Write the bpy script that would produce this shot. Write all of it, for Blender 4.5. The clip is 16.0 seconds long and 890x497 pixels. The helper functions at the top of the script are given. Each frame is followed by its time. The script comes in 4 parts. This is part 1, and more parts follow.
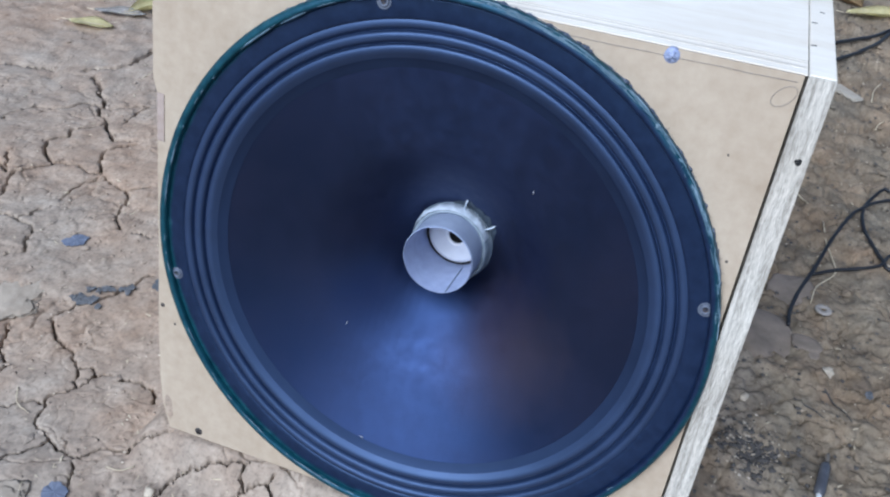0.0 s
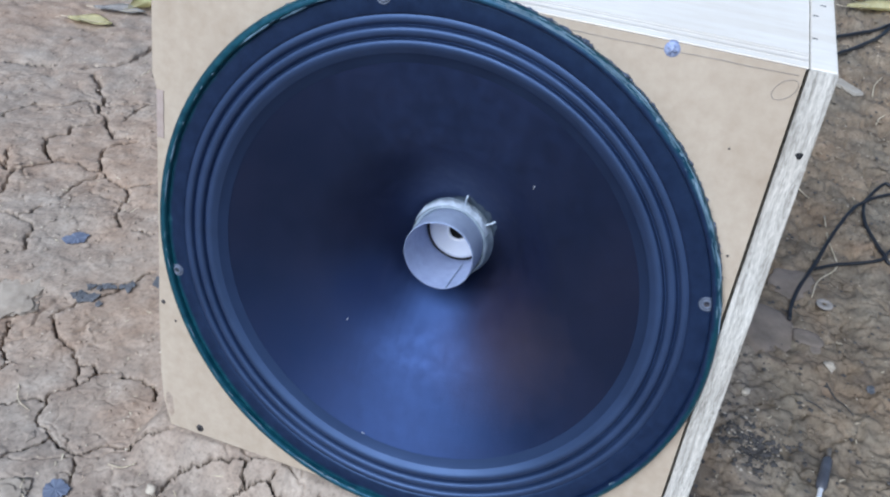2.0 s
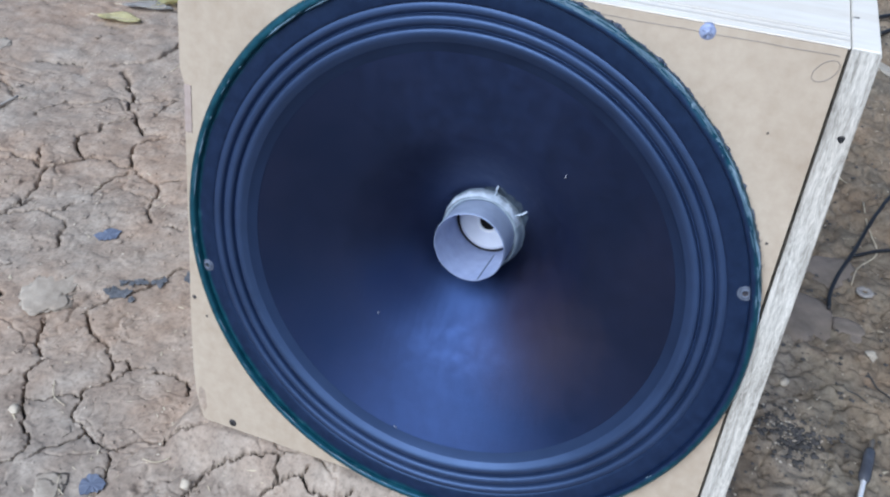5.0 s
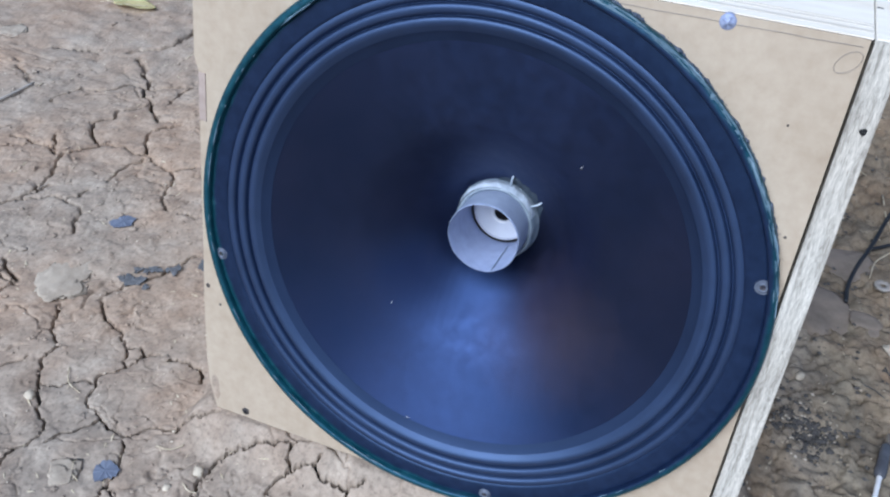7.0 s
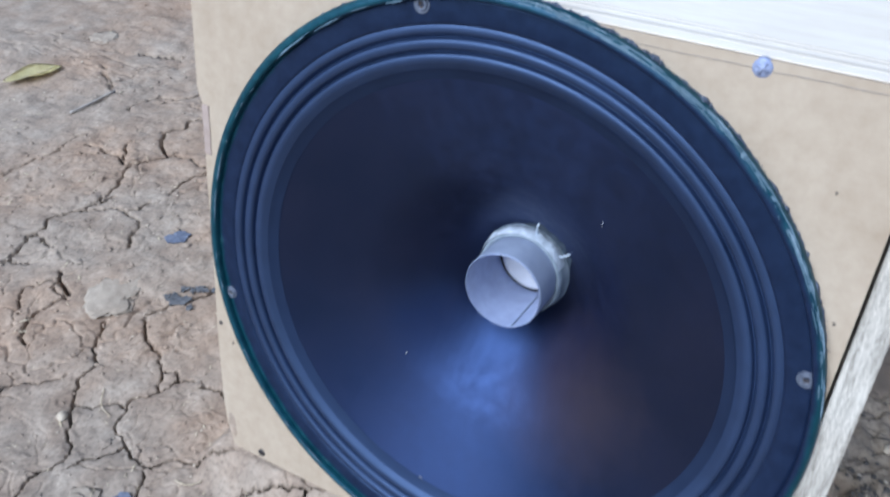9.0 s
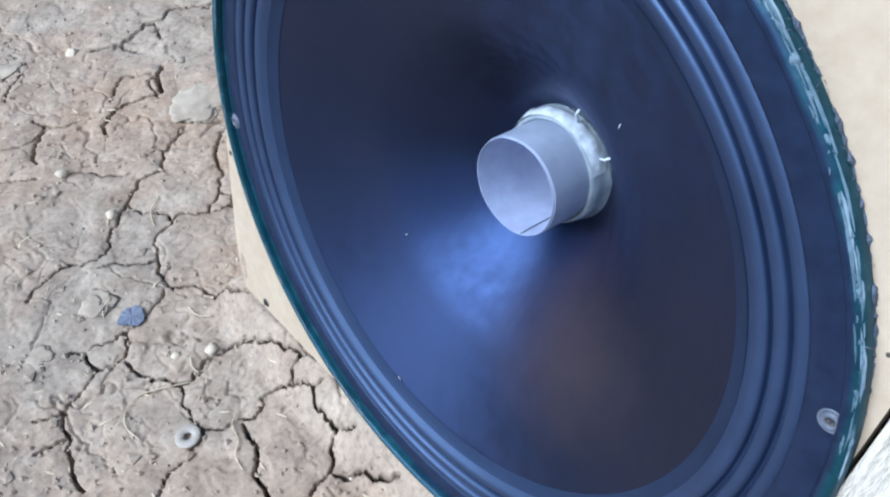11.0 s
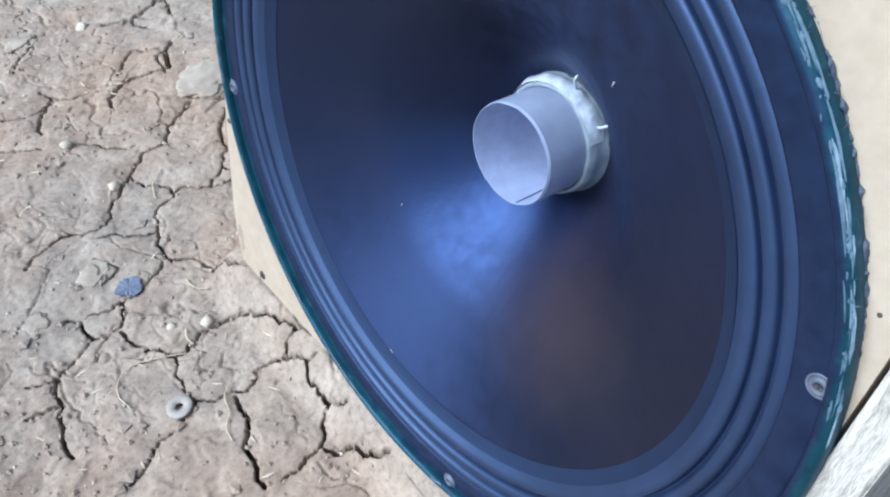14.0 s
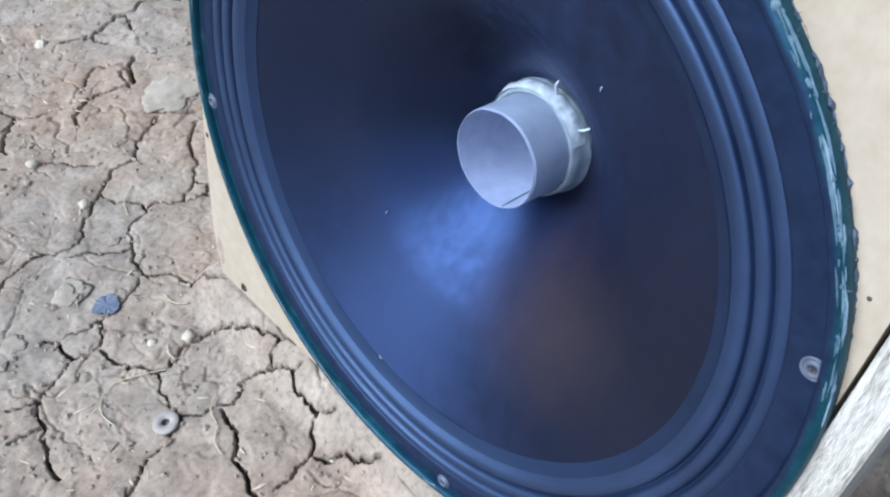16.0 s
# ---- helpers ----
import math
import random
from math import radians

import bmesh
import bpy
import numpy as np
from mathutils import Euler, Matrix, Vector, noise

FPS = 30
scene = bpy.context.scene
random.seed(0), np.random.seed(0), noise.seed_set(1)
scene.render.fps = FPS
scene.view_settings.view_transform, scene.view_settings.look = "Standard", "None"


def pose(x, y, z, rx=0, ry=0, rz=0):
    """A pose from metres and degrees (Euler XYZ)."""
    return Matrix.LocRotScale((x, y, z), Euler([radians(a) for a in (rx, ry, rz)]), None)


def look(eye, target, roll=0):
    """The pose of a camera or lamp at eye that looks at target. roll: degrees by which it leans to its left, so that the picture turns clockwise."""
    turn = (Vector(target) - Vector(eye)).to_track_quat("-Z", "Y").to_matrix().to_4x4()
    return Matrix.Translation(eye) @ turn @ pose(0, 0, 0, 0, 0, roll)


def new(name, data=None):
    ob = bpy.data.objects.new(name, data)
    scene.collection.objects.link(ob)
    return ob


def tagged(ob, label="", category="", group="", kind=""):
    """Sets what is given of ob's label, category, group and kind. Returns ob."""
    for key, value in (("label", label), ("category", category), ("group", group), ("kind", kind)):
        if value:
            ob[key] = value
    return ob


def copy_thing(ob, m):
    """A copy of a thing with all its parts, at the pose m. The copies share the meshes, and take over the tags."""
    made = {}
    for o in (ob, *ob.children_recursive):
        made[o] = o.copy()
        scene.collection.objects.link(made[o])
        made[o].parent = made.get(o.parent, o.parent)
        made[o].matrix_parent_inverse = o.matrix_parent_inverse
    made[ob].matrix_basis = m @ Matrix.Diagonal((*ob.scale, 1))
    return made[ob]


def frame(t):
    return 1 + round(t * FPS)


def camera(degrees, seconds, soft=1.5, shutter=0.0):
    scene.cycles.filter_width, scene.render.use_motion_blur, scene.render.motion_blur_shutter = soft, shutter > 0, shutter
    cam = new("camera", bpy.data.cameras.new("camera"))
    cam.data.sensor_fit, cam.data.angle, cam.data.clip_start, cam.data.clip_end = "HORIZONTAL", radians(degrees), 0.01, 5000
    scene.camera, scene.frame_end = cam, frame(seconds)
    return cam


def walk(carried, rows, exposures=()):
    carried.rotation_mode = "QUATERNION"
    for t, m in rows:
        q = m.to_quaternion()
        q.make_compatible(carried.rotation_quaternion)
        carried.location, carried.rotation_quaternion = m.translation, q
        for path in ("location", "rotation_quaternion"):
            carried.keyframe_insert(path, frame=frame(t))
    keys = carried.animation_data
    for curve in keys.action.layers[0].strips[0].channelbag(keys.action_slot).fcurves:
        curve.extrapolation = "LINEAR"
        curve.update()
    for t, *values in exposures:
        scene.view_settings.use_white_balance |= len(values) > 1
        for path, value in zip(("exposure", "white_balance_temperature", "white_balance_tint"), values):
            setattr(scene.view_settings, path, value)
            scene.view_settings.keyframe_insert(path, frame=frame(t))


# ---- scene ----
# the path: seconds, place in metres, turn in degrees
cam = camera(55.46, 16.0, soft=2.2, shutter=0.3)
ROWS = [
    (0.0, 0.1332, -0.3635, 0.5746, 52.67, -4.70, 19.49),
    (0.5, 0.1341, -0.3627, 0.5737, 52.44, -4.16, 19.54),
    (1.0, 0.1346, -0.3633, 0.5729, 52.52, -3.94, 19.41),
    (1.5, 0.1340, -0.3636, 0.5737, 52.53, -4.25, 19.46),
    (2.0, 0.1333, -0.3633, 0.5735, 52.46, -4.48, 19.38),
    (2.5, 0.1324, -0.3633, 0.5733, 52.44, -4.42, 19.51),
    (3.0, 0.1331, -0.3632, 0.5732, 52.26, -4.00, 19.35),
    (3.5, 0.1304, -0.3626, 0.5718, 51.72, -3.50, 19.92),
    (3.7, 0.1309, -0.3573, 0.569, 51.54, -2.47, 20.56),
    (6.0, 0.1308, -0.3588, 0.5688, 52.06, -2.82, 20.45),
    (6.5, 0.1304, -0.3574, 0.5696, 51.67, -2.78, 20.83),
    (7.0, 0.1293, -0.3551, 0.5680, 51.02, -2.47, 21.49),
    (7.5, 0.1300, -0.3546, 0.5686, 51.17, -2.50, 21.31),
    (8.0, 0.1292, -0.3566, 0.5692, 51.01, -2.52, 21.29),
    (8.5, 0.1338, -0.3542, 0.5685, 50.03, -2.12, 22.41),
    (8.6, 0.1375, -0.3502, 0.568, 49.54, -2.46, 23.24),
    (8.8, 0.1578, -0.3122, 0.5646, 48.98, -0.59, 26.63),
    (9.0, 0.1646, -0.2668, 0.5644, 50.38, 1.05, 29.21),
    (9.2, 0.1675, -0.2235, 0.5581, 48.72, 2.18, 30.88),
    (9.5, 0.1719, -0.1867, 0.5328, 45.17, 4.11, 35.94),
    (10.0, 0.1966, -0.1473, 0.511, 44.67, 3.92, 43.07),
    (10.2, 0.1996, -0.1378, 0.5089, 43.17, 3.0, 45.04),
    (12.5, 0.2124, -0.1147, 0.4793, 40.54, 2.85, 50.15),
    (13.0, 0.2154, -0.1165, 0.4804, 40.66, 2.78, 50.52),
    (13.5, 0.2160, -0.1172, 0.4822, 40.81, 2.57, 50.45),
    (14.0, 0.2165, -0.1169, 0.4808, 41.11, 2.52, 50.29),
    (14.5, 0.2160, -0.1169, 0.4824, 41.49, 2.03, 49.75),
    (15.0, 0.2161, -0.1202, 0.4864, 42.22, 1.38, 49.05),
    (15.5, 0.2156, -0.1200, 0.4846, 42.45, 1.40, 48.92),
    (16.0, 0.2103, -0.1336, 0.4875, 41.41, 1.65, 46.66),
]
EXPOSURES = [(0.0, 0.44, 5500, 8), (9.4, 0.52, 5500, 8), (10.0, 0.80, 5500, 6), (12.3, 0.90, 5500, 5), (14.0, 0.90, 5500, 5), (14.5, 0.80, 5500, 5), (16.0, 0.80, 5500, 5)]
walk(cam, [(t, pose(*row)) for t, *row in ROWS], EXPOSURES)

# ---- light: open shade under a pale evening sky ----
world = bpy.data.worlds.new("sky")
scene.world = world
world.use_nodes = True
_w = world.node_tree
_sky = _w.nodes.new("ShaderNodeTexSky")
_sky.sky_type, _sky.sun_disc = "NISHITA", False
_sky.sun_elevation, _sky.sun_rotation = radians(38), radians(150)
_sky.dust_density, _sky.ozone_density = 1.0, 2.0
_w.links.new(_sky.outputs[0], _w.nodes["Background"].inputs[0])
_w.nodes["Background"].inputs[1].default_value = 0.06
sun = new("sun", bpy.data.lights.new("sun", "SUN"))
sun.data.energy, sun.data.angle, sun.data.color = 3.45, radians(52), (1.0, 0.98, 0.95)
sun.matrix_world = look((-0.80, -2.2, 2.25), (0, 0, 0))


# ---- materials ----
def material(name):
    m = bpy.data.materials.new(name)
    m.use_nodes = True
    return m, m.node_tree.nodes, m.node_tree.links, m.node_tree.nodes["Principled BSDF"]


def coords(n, l, scale=(1, 1, 1), space="Object"):
    c, mp = n.new("ShaderNodeTexCoord"), n.new("ShaderNodeMapping")
    mp.inputs["Scale"].default_value = scale
    l.new(c.outputs[space], mp.inputs[0])
    return mp.outputs[0]


def noise_tex(n, l, vec, scale, detail=4, rough=0.6):
    t = n.new("ShaderNodeTexNoise")
    t.inputs["Scale"].default_value, t.inputs["Detail"].default_value, t.inputs["Roughness"].default_value = scale, detail, rough
    l.new(vec, t.inputs["Vector"])
    return t.outputs["Fac"]


def ramp(n, l, fac, *stops):
    r = n.new("ShaderNodeValToRGB")
    while len(r.color_ramp.elements) < len(stops):
        r.color_ramp.elements.new(0.5)
    for e, (p, c) in zip(r.color_ramp.elements, stops):
        e.position, e.color = p, (*c, 1) if len(c) == 3 else c
    l.new(fac, r.inputs[0])
    return r.outputs[0]


def mix(n, l, fac, a, b, mode="MIX"):
    x = n.new("ShaderNodeMix")
    x.data_type, x.blend_type = "RGBA", mode
    for sock, val in ((x.inputs[0], fac), (x.inputs[6], a), (x.inputs[7], b)):
        if isinstance(val, (int, float)):
            sock.default_value = val
        elif isinstance(val, tuple):
            sock.default_value = (*val, 1)
        else:
            l.new(val, sock)
    return x.outputs[2]


def bump(n, l, height, strength, dist, under=None):
    b = n.new("ShaderNodeBump")
    b.inputs["Strength"].default_value, b.inputs["Distance"].default_value = strength, dist
    l.new(height, b.inputs["Height"])
    if under is not None:
        l.new(under, b.inputs["Normal"])
    return b.outputs[0]


def mottled(name, c1, c2, rough=0.6, scale=60, metal=0.0, bump_d=0.0003, spec=0.5, tint=None, stretch=(1, 1, 1), rough2=None):
    """A surface of two mingled tones with fine relief."""
    m, n, l, p = material(name)
    v = coords(n, l, stretch)
    a, b = noise_tex(n, l, v, scale, 6), noise_tex(n, l, v, scale * 0.13, 3)
    f = mix(n, l, 0.5, a, b)
    l.new(ramp(n, l, f, (0.36, c1), (0.64, c2)), p.inputs["Base Color"])
    r2 = rough2 if rough2 is not None else min(1.0, rough + 0.15)
    l.new(ramp(n, l, b, (0.35, (rough,) * 3), (0.65, (r2,) * 3)), p.inputs["Roughness"])
    p.inputs["Metallic"].default_value = metal
    p.inputs["Specular IOR Level"].default_value = spec
    if tint:
        p.inputs["Specular Tint"].default_value = (*tint, 1)
    if bump_d:
        l.new(bump(n, l, a, 0.6, bump_d), p.inputs["Normal"])
    return m


def soil_material():
    m, n, l, p = material("dry_cracked_soil")
    v = coords(n, l)
    big, mid, fine = noise_tex(n, l, v, 5, 4), noise_tex(n, l, v, 38, 6, 0.65), noise_tex(n, l, v, 260, 5, 0.7)
    tone = ramp(n, l, mid, (0.32, (0.170, 0.131, 0.103)), (0.48, (0.274, 0.224, 0.181)), (0.68, (0.420, 0.360, 0.302)))
    warm = ramp(n, l, big, (0.4, (0.305, 0.264, 0.228)), (0.62, (0.338, 0.236, 0.170)))
    col = mix(n, l, 0.5, tone, warm)
    # darker, olive-brown earth on one side of the box
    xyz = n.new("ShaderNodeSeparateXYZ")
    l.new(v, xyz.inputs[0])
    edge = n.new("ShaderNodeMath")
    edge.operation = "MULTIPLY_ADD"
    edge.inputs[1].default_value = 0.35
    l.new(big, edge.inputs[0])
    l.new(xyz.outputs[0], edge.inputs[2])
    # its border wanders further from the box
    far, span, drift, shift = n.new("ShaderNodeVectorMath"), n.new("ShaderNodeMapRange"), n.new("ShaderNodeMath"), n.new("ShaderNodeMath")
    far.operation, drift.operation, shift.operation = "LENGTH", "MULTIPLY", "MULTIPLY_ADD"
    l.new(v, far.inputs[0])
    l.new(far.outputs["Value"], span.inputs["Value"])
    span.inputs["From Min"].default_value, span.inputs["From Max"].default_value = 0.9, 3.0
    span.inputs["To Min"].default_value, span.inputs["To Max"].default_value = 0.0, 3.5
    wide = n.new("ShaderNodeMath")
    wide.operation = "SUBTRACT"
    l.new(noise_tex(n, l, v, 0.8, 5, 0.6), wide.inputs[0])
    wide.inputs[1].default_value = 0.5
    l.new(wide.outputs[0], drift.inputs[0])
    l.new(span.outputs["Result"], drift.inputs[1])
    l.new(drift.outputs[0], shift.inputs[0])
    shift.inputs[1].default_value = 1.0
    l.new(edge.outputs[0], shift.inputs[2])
    darker = ramp(n, l, shift.outputs[0], (0.32, (1, 1, 1)), (0.46, (0.62, 0.635, 0.61)))
    col = mix(n, l, 1.0, col, darker, "MULTIPLY")
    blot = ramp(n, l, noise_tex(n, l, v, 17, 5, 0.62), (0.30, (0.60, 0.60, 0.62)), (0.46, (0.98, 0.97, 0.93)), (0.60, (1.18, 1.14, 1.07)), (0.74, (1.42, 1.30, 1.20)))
    right_side = ramp(n, l, shift.outputs[0], (0.32, (0, 0, 0)), (0.46, (1, 1, 1)))
    col = mix(n, l, right_side, col, mix(n, l, 1.0, col, blot, "MULTIPLY"))
    speck = ramp(n, l, fine, (0.30, (0.60, 0.57, 0.55)), (0.47, (1.06, 1.06, 1.05)), (0.66, (1.30, 1.29, 1.27)))
    l.new(mix(n, l, 0.8, col, speck, "MULTIPLY"), p.inputs["Base Color"])
    p.inputs["Roughness"].default_value = 0.95
    p.inputs["Specular IOR Level"].default_value = 0.25
    l.new(bump(n, l, fine, 0.34, 0.0010, bump(n, l, mid, 0.34, 0.0026)), p.inputs["Normal"])
    return m


def wood_material(name, c1, c2, grain=(3, 60, 60), bands=0.6, rough=0.7):
    m, n, l, p = material(name)
    v = coords(n, l, grain)
    g, f, s = noise_tex(n, l, v, 1.6, 6, 0.6), noise_tex(n, l, v, 14, 4), noise_tex(n, l, coords(n, l), 9, 4)
    col = ramp(n, l, mix(n, l, bands, g, f), (0.33, c1), (0.62, c2))
    stain = ramp(n, l, s, (0.35, (0.86, 0.83, 0.80)), (0.6, (1, 1, 1)))
    l.new(mix(n, l, 0.7, col, stain, "MULTIPLY"), p.inputs["Base Color"])
    p.inputs["Roughness"].default_value = rough
    p.inputs["Specular IOR Level"].default_value = 0.3
    l.new(bump(n, l, f, 0.4, 0.0006), p.inputs["Normal"])
    return m


def cone_material():
    """Black pressed paper with a faint woven print and a satin dope."""
    m, n, l, p = material("black_paper_cone")
    v = coords(n, l)
    a, b = noise_tex(n, l, v, 700, 3), noise_tex(n, l, v, 14, 4)
    black = ramp(n, l, b, (0.35, (0.0014, 0.0009, 0.0007)), (0.7, (0.0056, 0.0034, 0.0024)))
    # a soft brown reflection beside the neck, painted into the base colour
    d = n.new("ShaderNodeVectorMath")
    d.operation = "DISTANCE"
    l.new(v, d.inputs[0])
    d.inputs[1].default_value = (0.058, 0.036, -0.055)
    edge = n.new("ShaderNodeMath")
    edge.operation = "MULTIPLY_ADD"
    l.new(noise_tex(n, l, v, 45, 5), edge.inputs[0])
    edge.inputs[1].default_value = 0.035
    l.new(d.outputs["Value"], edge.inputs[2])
    reflection = ramp(n, l, edge.outputs[0], (0.030, (0.38,) * 3), (0.080, (0, 0, 0)))
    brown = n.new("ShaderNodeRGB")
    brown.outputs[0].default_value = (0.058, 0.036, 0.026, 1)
    l.new(mix(n, l, reflection, black, brown.outputs[0]), p.inputs["Base Color"])
    l.new(ramp(n, l, mix(n, l, 0.5, b, noise_tex(n, l, v, 110, 5, 0.7)), (0.34, (0.38,) * 3), (0.66, (0.57,) * 3)), p.inputs["Roughness"])
    p.inputs["Specular Tint"].default_value = (0.22, 0.38, 1.0, 1)
    p.inputs["IOR"].default_value = 1.63
    p.inputs["Specular IOR Level"].default_value = 1.0
    # fine rings pressed into the paper draw highlights out along the radius
    tan = n.new("ShaderNodeTangent")
    tan.direction_type, tan.axis = "RADIAL", "Y"
    l.new(tan.outputs[0], p.inputs["Tangent"])
    p.inputs["Anisotropic"].default_value = 0.58
    p.inputs["Anisotropic Rotation"].default_value = 0.25
    w = n.new("ShaderNodeTexWave")
    w.inputs["Scale"].default_value, w.inputs["Distortion"].default_value = 52, 2.5
    l.new(v, w.inputs["Vector"])
    l.new(bump(n, l, a, 0.55, 0.00016, bump(n, l, w.outputs["Fac"], 0.03, 0.0004)), p.inputs["Normal"])
    return m


SOIL = soil_material()
MDF = wood_material("tan_fibreboard", (0.372, 0.303, 0.230), (0.455, 0.385, 0.305), (9, 9, 9), 0.5, 0.75)
PINE = wood_material("pale_pine_board", (0.73, 0.675, 0.59), (0.84, 0.81, 0.755), (5, 70, 70), 0.4)
PLY_END = wood_material("plywood_end_grain", (0.13, 0.118, 0.10), (0.68, 0.65, 0.595), (260, 60, 14), 0.55, 0.85)
PLY_LAYER = wood_material("plywood_core_layer", (0.50, 0.465, 0.42), (0.68, 0.645, 0.59), (5, 70, 70), 0.4)
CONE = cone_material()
ROLL = mottled("doped_cloth_surround", (0.006, 0.011, 0.030), (0.010, 0.018, 0.048), 0.44, 90, spec=1.0, tint=(0.36, 0.54, 1.0))
ROLL.node_tree.nodes["Principled BSDF"].inputs["IOR"].default_value = 1.65


def flange_material():
    m, n, l, p = material("navy_black_over_teal_paint")
    v = coords(n, l)
    xyz = n.new("ShaderNodeSeparateXYZ")
    l.new(v, xyz.inputs[0])

    def calc(op, a, b):
        q = n.new("ShaderNodeMath")
        q.operation = op
        for sock, val in zip(q.inputs, (a, b)):
            if isinstance(val, (int, float)):
                sock.default_value = val
            else:
                l.new(val, sock)
        return q.outputs[0]
    radius = calc("SQRT", calc("ADD", calc("MULTIPLY", xyz.outputs[0], xyz.outputs[0]), calc("MULTIPLY", xyz.outputs[2], xyz.outputs[2])), 0)
    low = calc("ADD", calc("MULTIPLY", xyz.outputs[0], -0.015), calc("MULTIPLY", xyz.outputs[2], -0.008))
    wear = calc("ADD", calc("ADD", radius, low), calc("MULTIPLY", calc("SUBTRACT", noise_tex(n, l, v, 45, 6, 0.7), 0.5), 0.006))
    f = ramp(n, l, calc("MULTIPLY", calc("SUBTRACT", wear, 0.1795), 80), (0.40, (0, 0, 0)), (0.62, (1, 1, 1)))
    g = noise_tex(n, l, v, 160, 5)
    navy = ramp(n, l, g, (0.35, (0.004, 0.008, 0.026)), (0.65, (0.008, 0.015, 0.042)))
    teal = ramp(n, l, g, (0.35, (0.003, 0.030, 0.042)), (0.62, (0.009, 0.056, 0.074)), (0.80, (0.08, 0.14, 0.165)))
    l.new(mix(n, l, f, navy, teal), p.inputs["Base Color"])
    p.inputs["Roughness"].default_value = 0.44
    p.inputs["Specular Tint"].default_value = (0.36, 0.56, 1.0, 1)
    p.inputs["Specular IOR Level"].default_value = 0.62
    l.new(bump(n, l, g, 0.5, 0.0003), p.inputs["Normal"])
    return m


FLANGE_WORN = flange_material()
TEAL = mottled("worn_teal_paint", (0.003, 0.030, 0.042), (0.010, 0.075, 0.090), 0.45, 160)
FORMER = mottled("grey_paper_former", (0.235, 0.28, 0.43), (0.32, 0.375, 0.555), 0.5, 120)
GLUE = mottled("cured_grey_glue", (0.26, 0.31, 0.38), (0.62, 0.70, 0.82), 0.22, 200, bump_d=0.0012)
COLLAR = mottled("varnished_cloth_collar", (0.11, 0.15, 0.19), (0.26, 0.31, 0.38), 0.28, 150)
STEEL = mottled("bare_turned_steel", (0.74, 0.75, 0.79), (0.86, 0.87, 0.90), 0.4, 90, metal=0.3, bump_d=0.0001)
ZINC = mottled("dull_zinc_screw", (0.075, 0.09, 0.13), (0.16, 0.185, 0.25), 0.55, 300, metal=0.4, bump_d=0.0001)
BLUE_ZINC = mottled("blue_passivated_screw", (0.20, 0.24, 0.40), (0.36, 0.41, 0.58), 0.5, 300, metal=0.3, bump_d=0.0001)
RUST = mottled("rusty_dark_screw", (0.035, 0.033, 0.036), (0.10, 0.085, 0.08), 0.7, 300, metal=0.3)
DARK = mottled("dark_recess", (0.006, 0.006, 0.007), (0.012, 0.012, 0.014), 0.8, 100)
BLACK_PVC = mottled("black_cable_sheath", (0.012, 0.013, 0.016), (0.025, 0.026, 0.032), 0.4, 100)
STRAW = mottled("dry_straw", (0.45, 0.38, 0.26), (0.66, 0.58, 0.44), 0.8, 200)
LEAF = mottled("yellow_dry_leaf", (0.62, 0.56, 0.30), (0.78, 0.73, 0.46), 0.6, 120)
BROWN_LEAF = mottled("brown_dry_leaf", (0.30, 0.20, 0.10), (0.46, 0.34, 0.20), 0.7, 120)
STONE = mottled("pale_pebble", (0.40, 0.34, 0.27), (0.66, 0.59, 0.48), 0.8, 150)
CRUST = mottled("pale_soil_crust", (0.285, 0.240, 0.195), (0.44, 0.38, 0.315), 0.92, 90, bump_d=0.002, spec=0.2)
MOUND = mottled("trodden_brown_soil", (0.180, 0.150, 0.124), (0.290, 0.238, 0.198), 0.95, 60, bump_d=0.002, spec=0.2)
BLUE_CHIP = mottled("faded_blue_plastic", (0.10, 0.12, 0.18), (0.165, 0.19, 0.26), 0.6, 200)
GREY_CHIP = mottled("charred_scrap", (0.075, 0.08, 0.092), (0.155, 0.16, 0.175), 0.8, 200)
PENCIL = mottled("pencil_line", (0.22, 0.20, 0.18), (0.32, 0.29, 0.26), 0.8, 300, bump_d=0)


# ---- building helpers ----
def part(name, bm, mat, parent=None, label="", smooth=True):
    me = bpy.data.meshes.new(name)
    bm.to_mesh(me)
    bm.free()
    me.materials.append(mat)
    if smooth:
        me.shade_smooth()
    ob = new(name, me)
    if parent is not None:
        ob.parent = parent
    if label:
        ob["label"] = label
    return ob


def thing(name, m, label, category, group="", kind=""):
    ob = new(name)
    ob.matrix_world = m
    ob.empty_display_size = 0.05
    return tagged(ob, label, category, group, kind)


def box_bm(x0, x1, y0, y1, z0, z1, bevel=0.001):
    bm = bmesh.new()
    bmesh.ops.create_cube(bm, size=1, matrix=Matrix.Translation(((x0 + x1) / 2, (y0 + y1) / 2, (z0 + z1) / 2)) @ Matrix.Diagonal((x1 - x0, y1 - y0, z1 - z0, 1)))
    if bevel:
        bmesh.ops.bevel(bm, geom=bm.edges[:], offset=bevel, segments=2, affect="EDGES")
    return bm


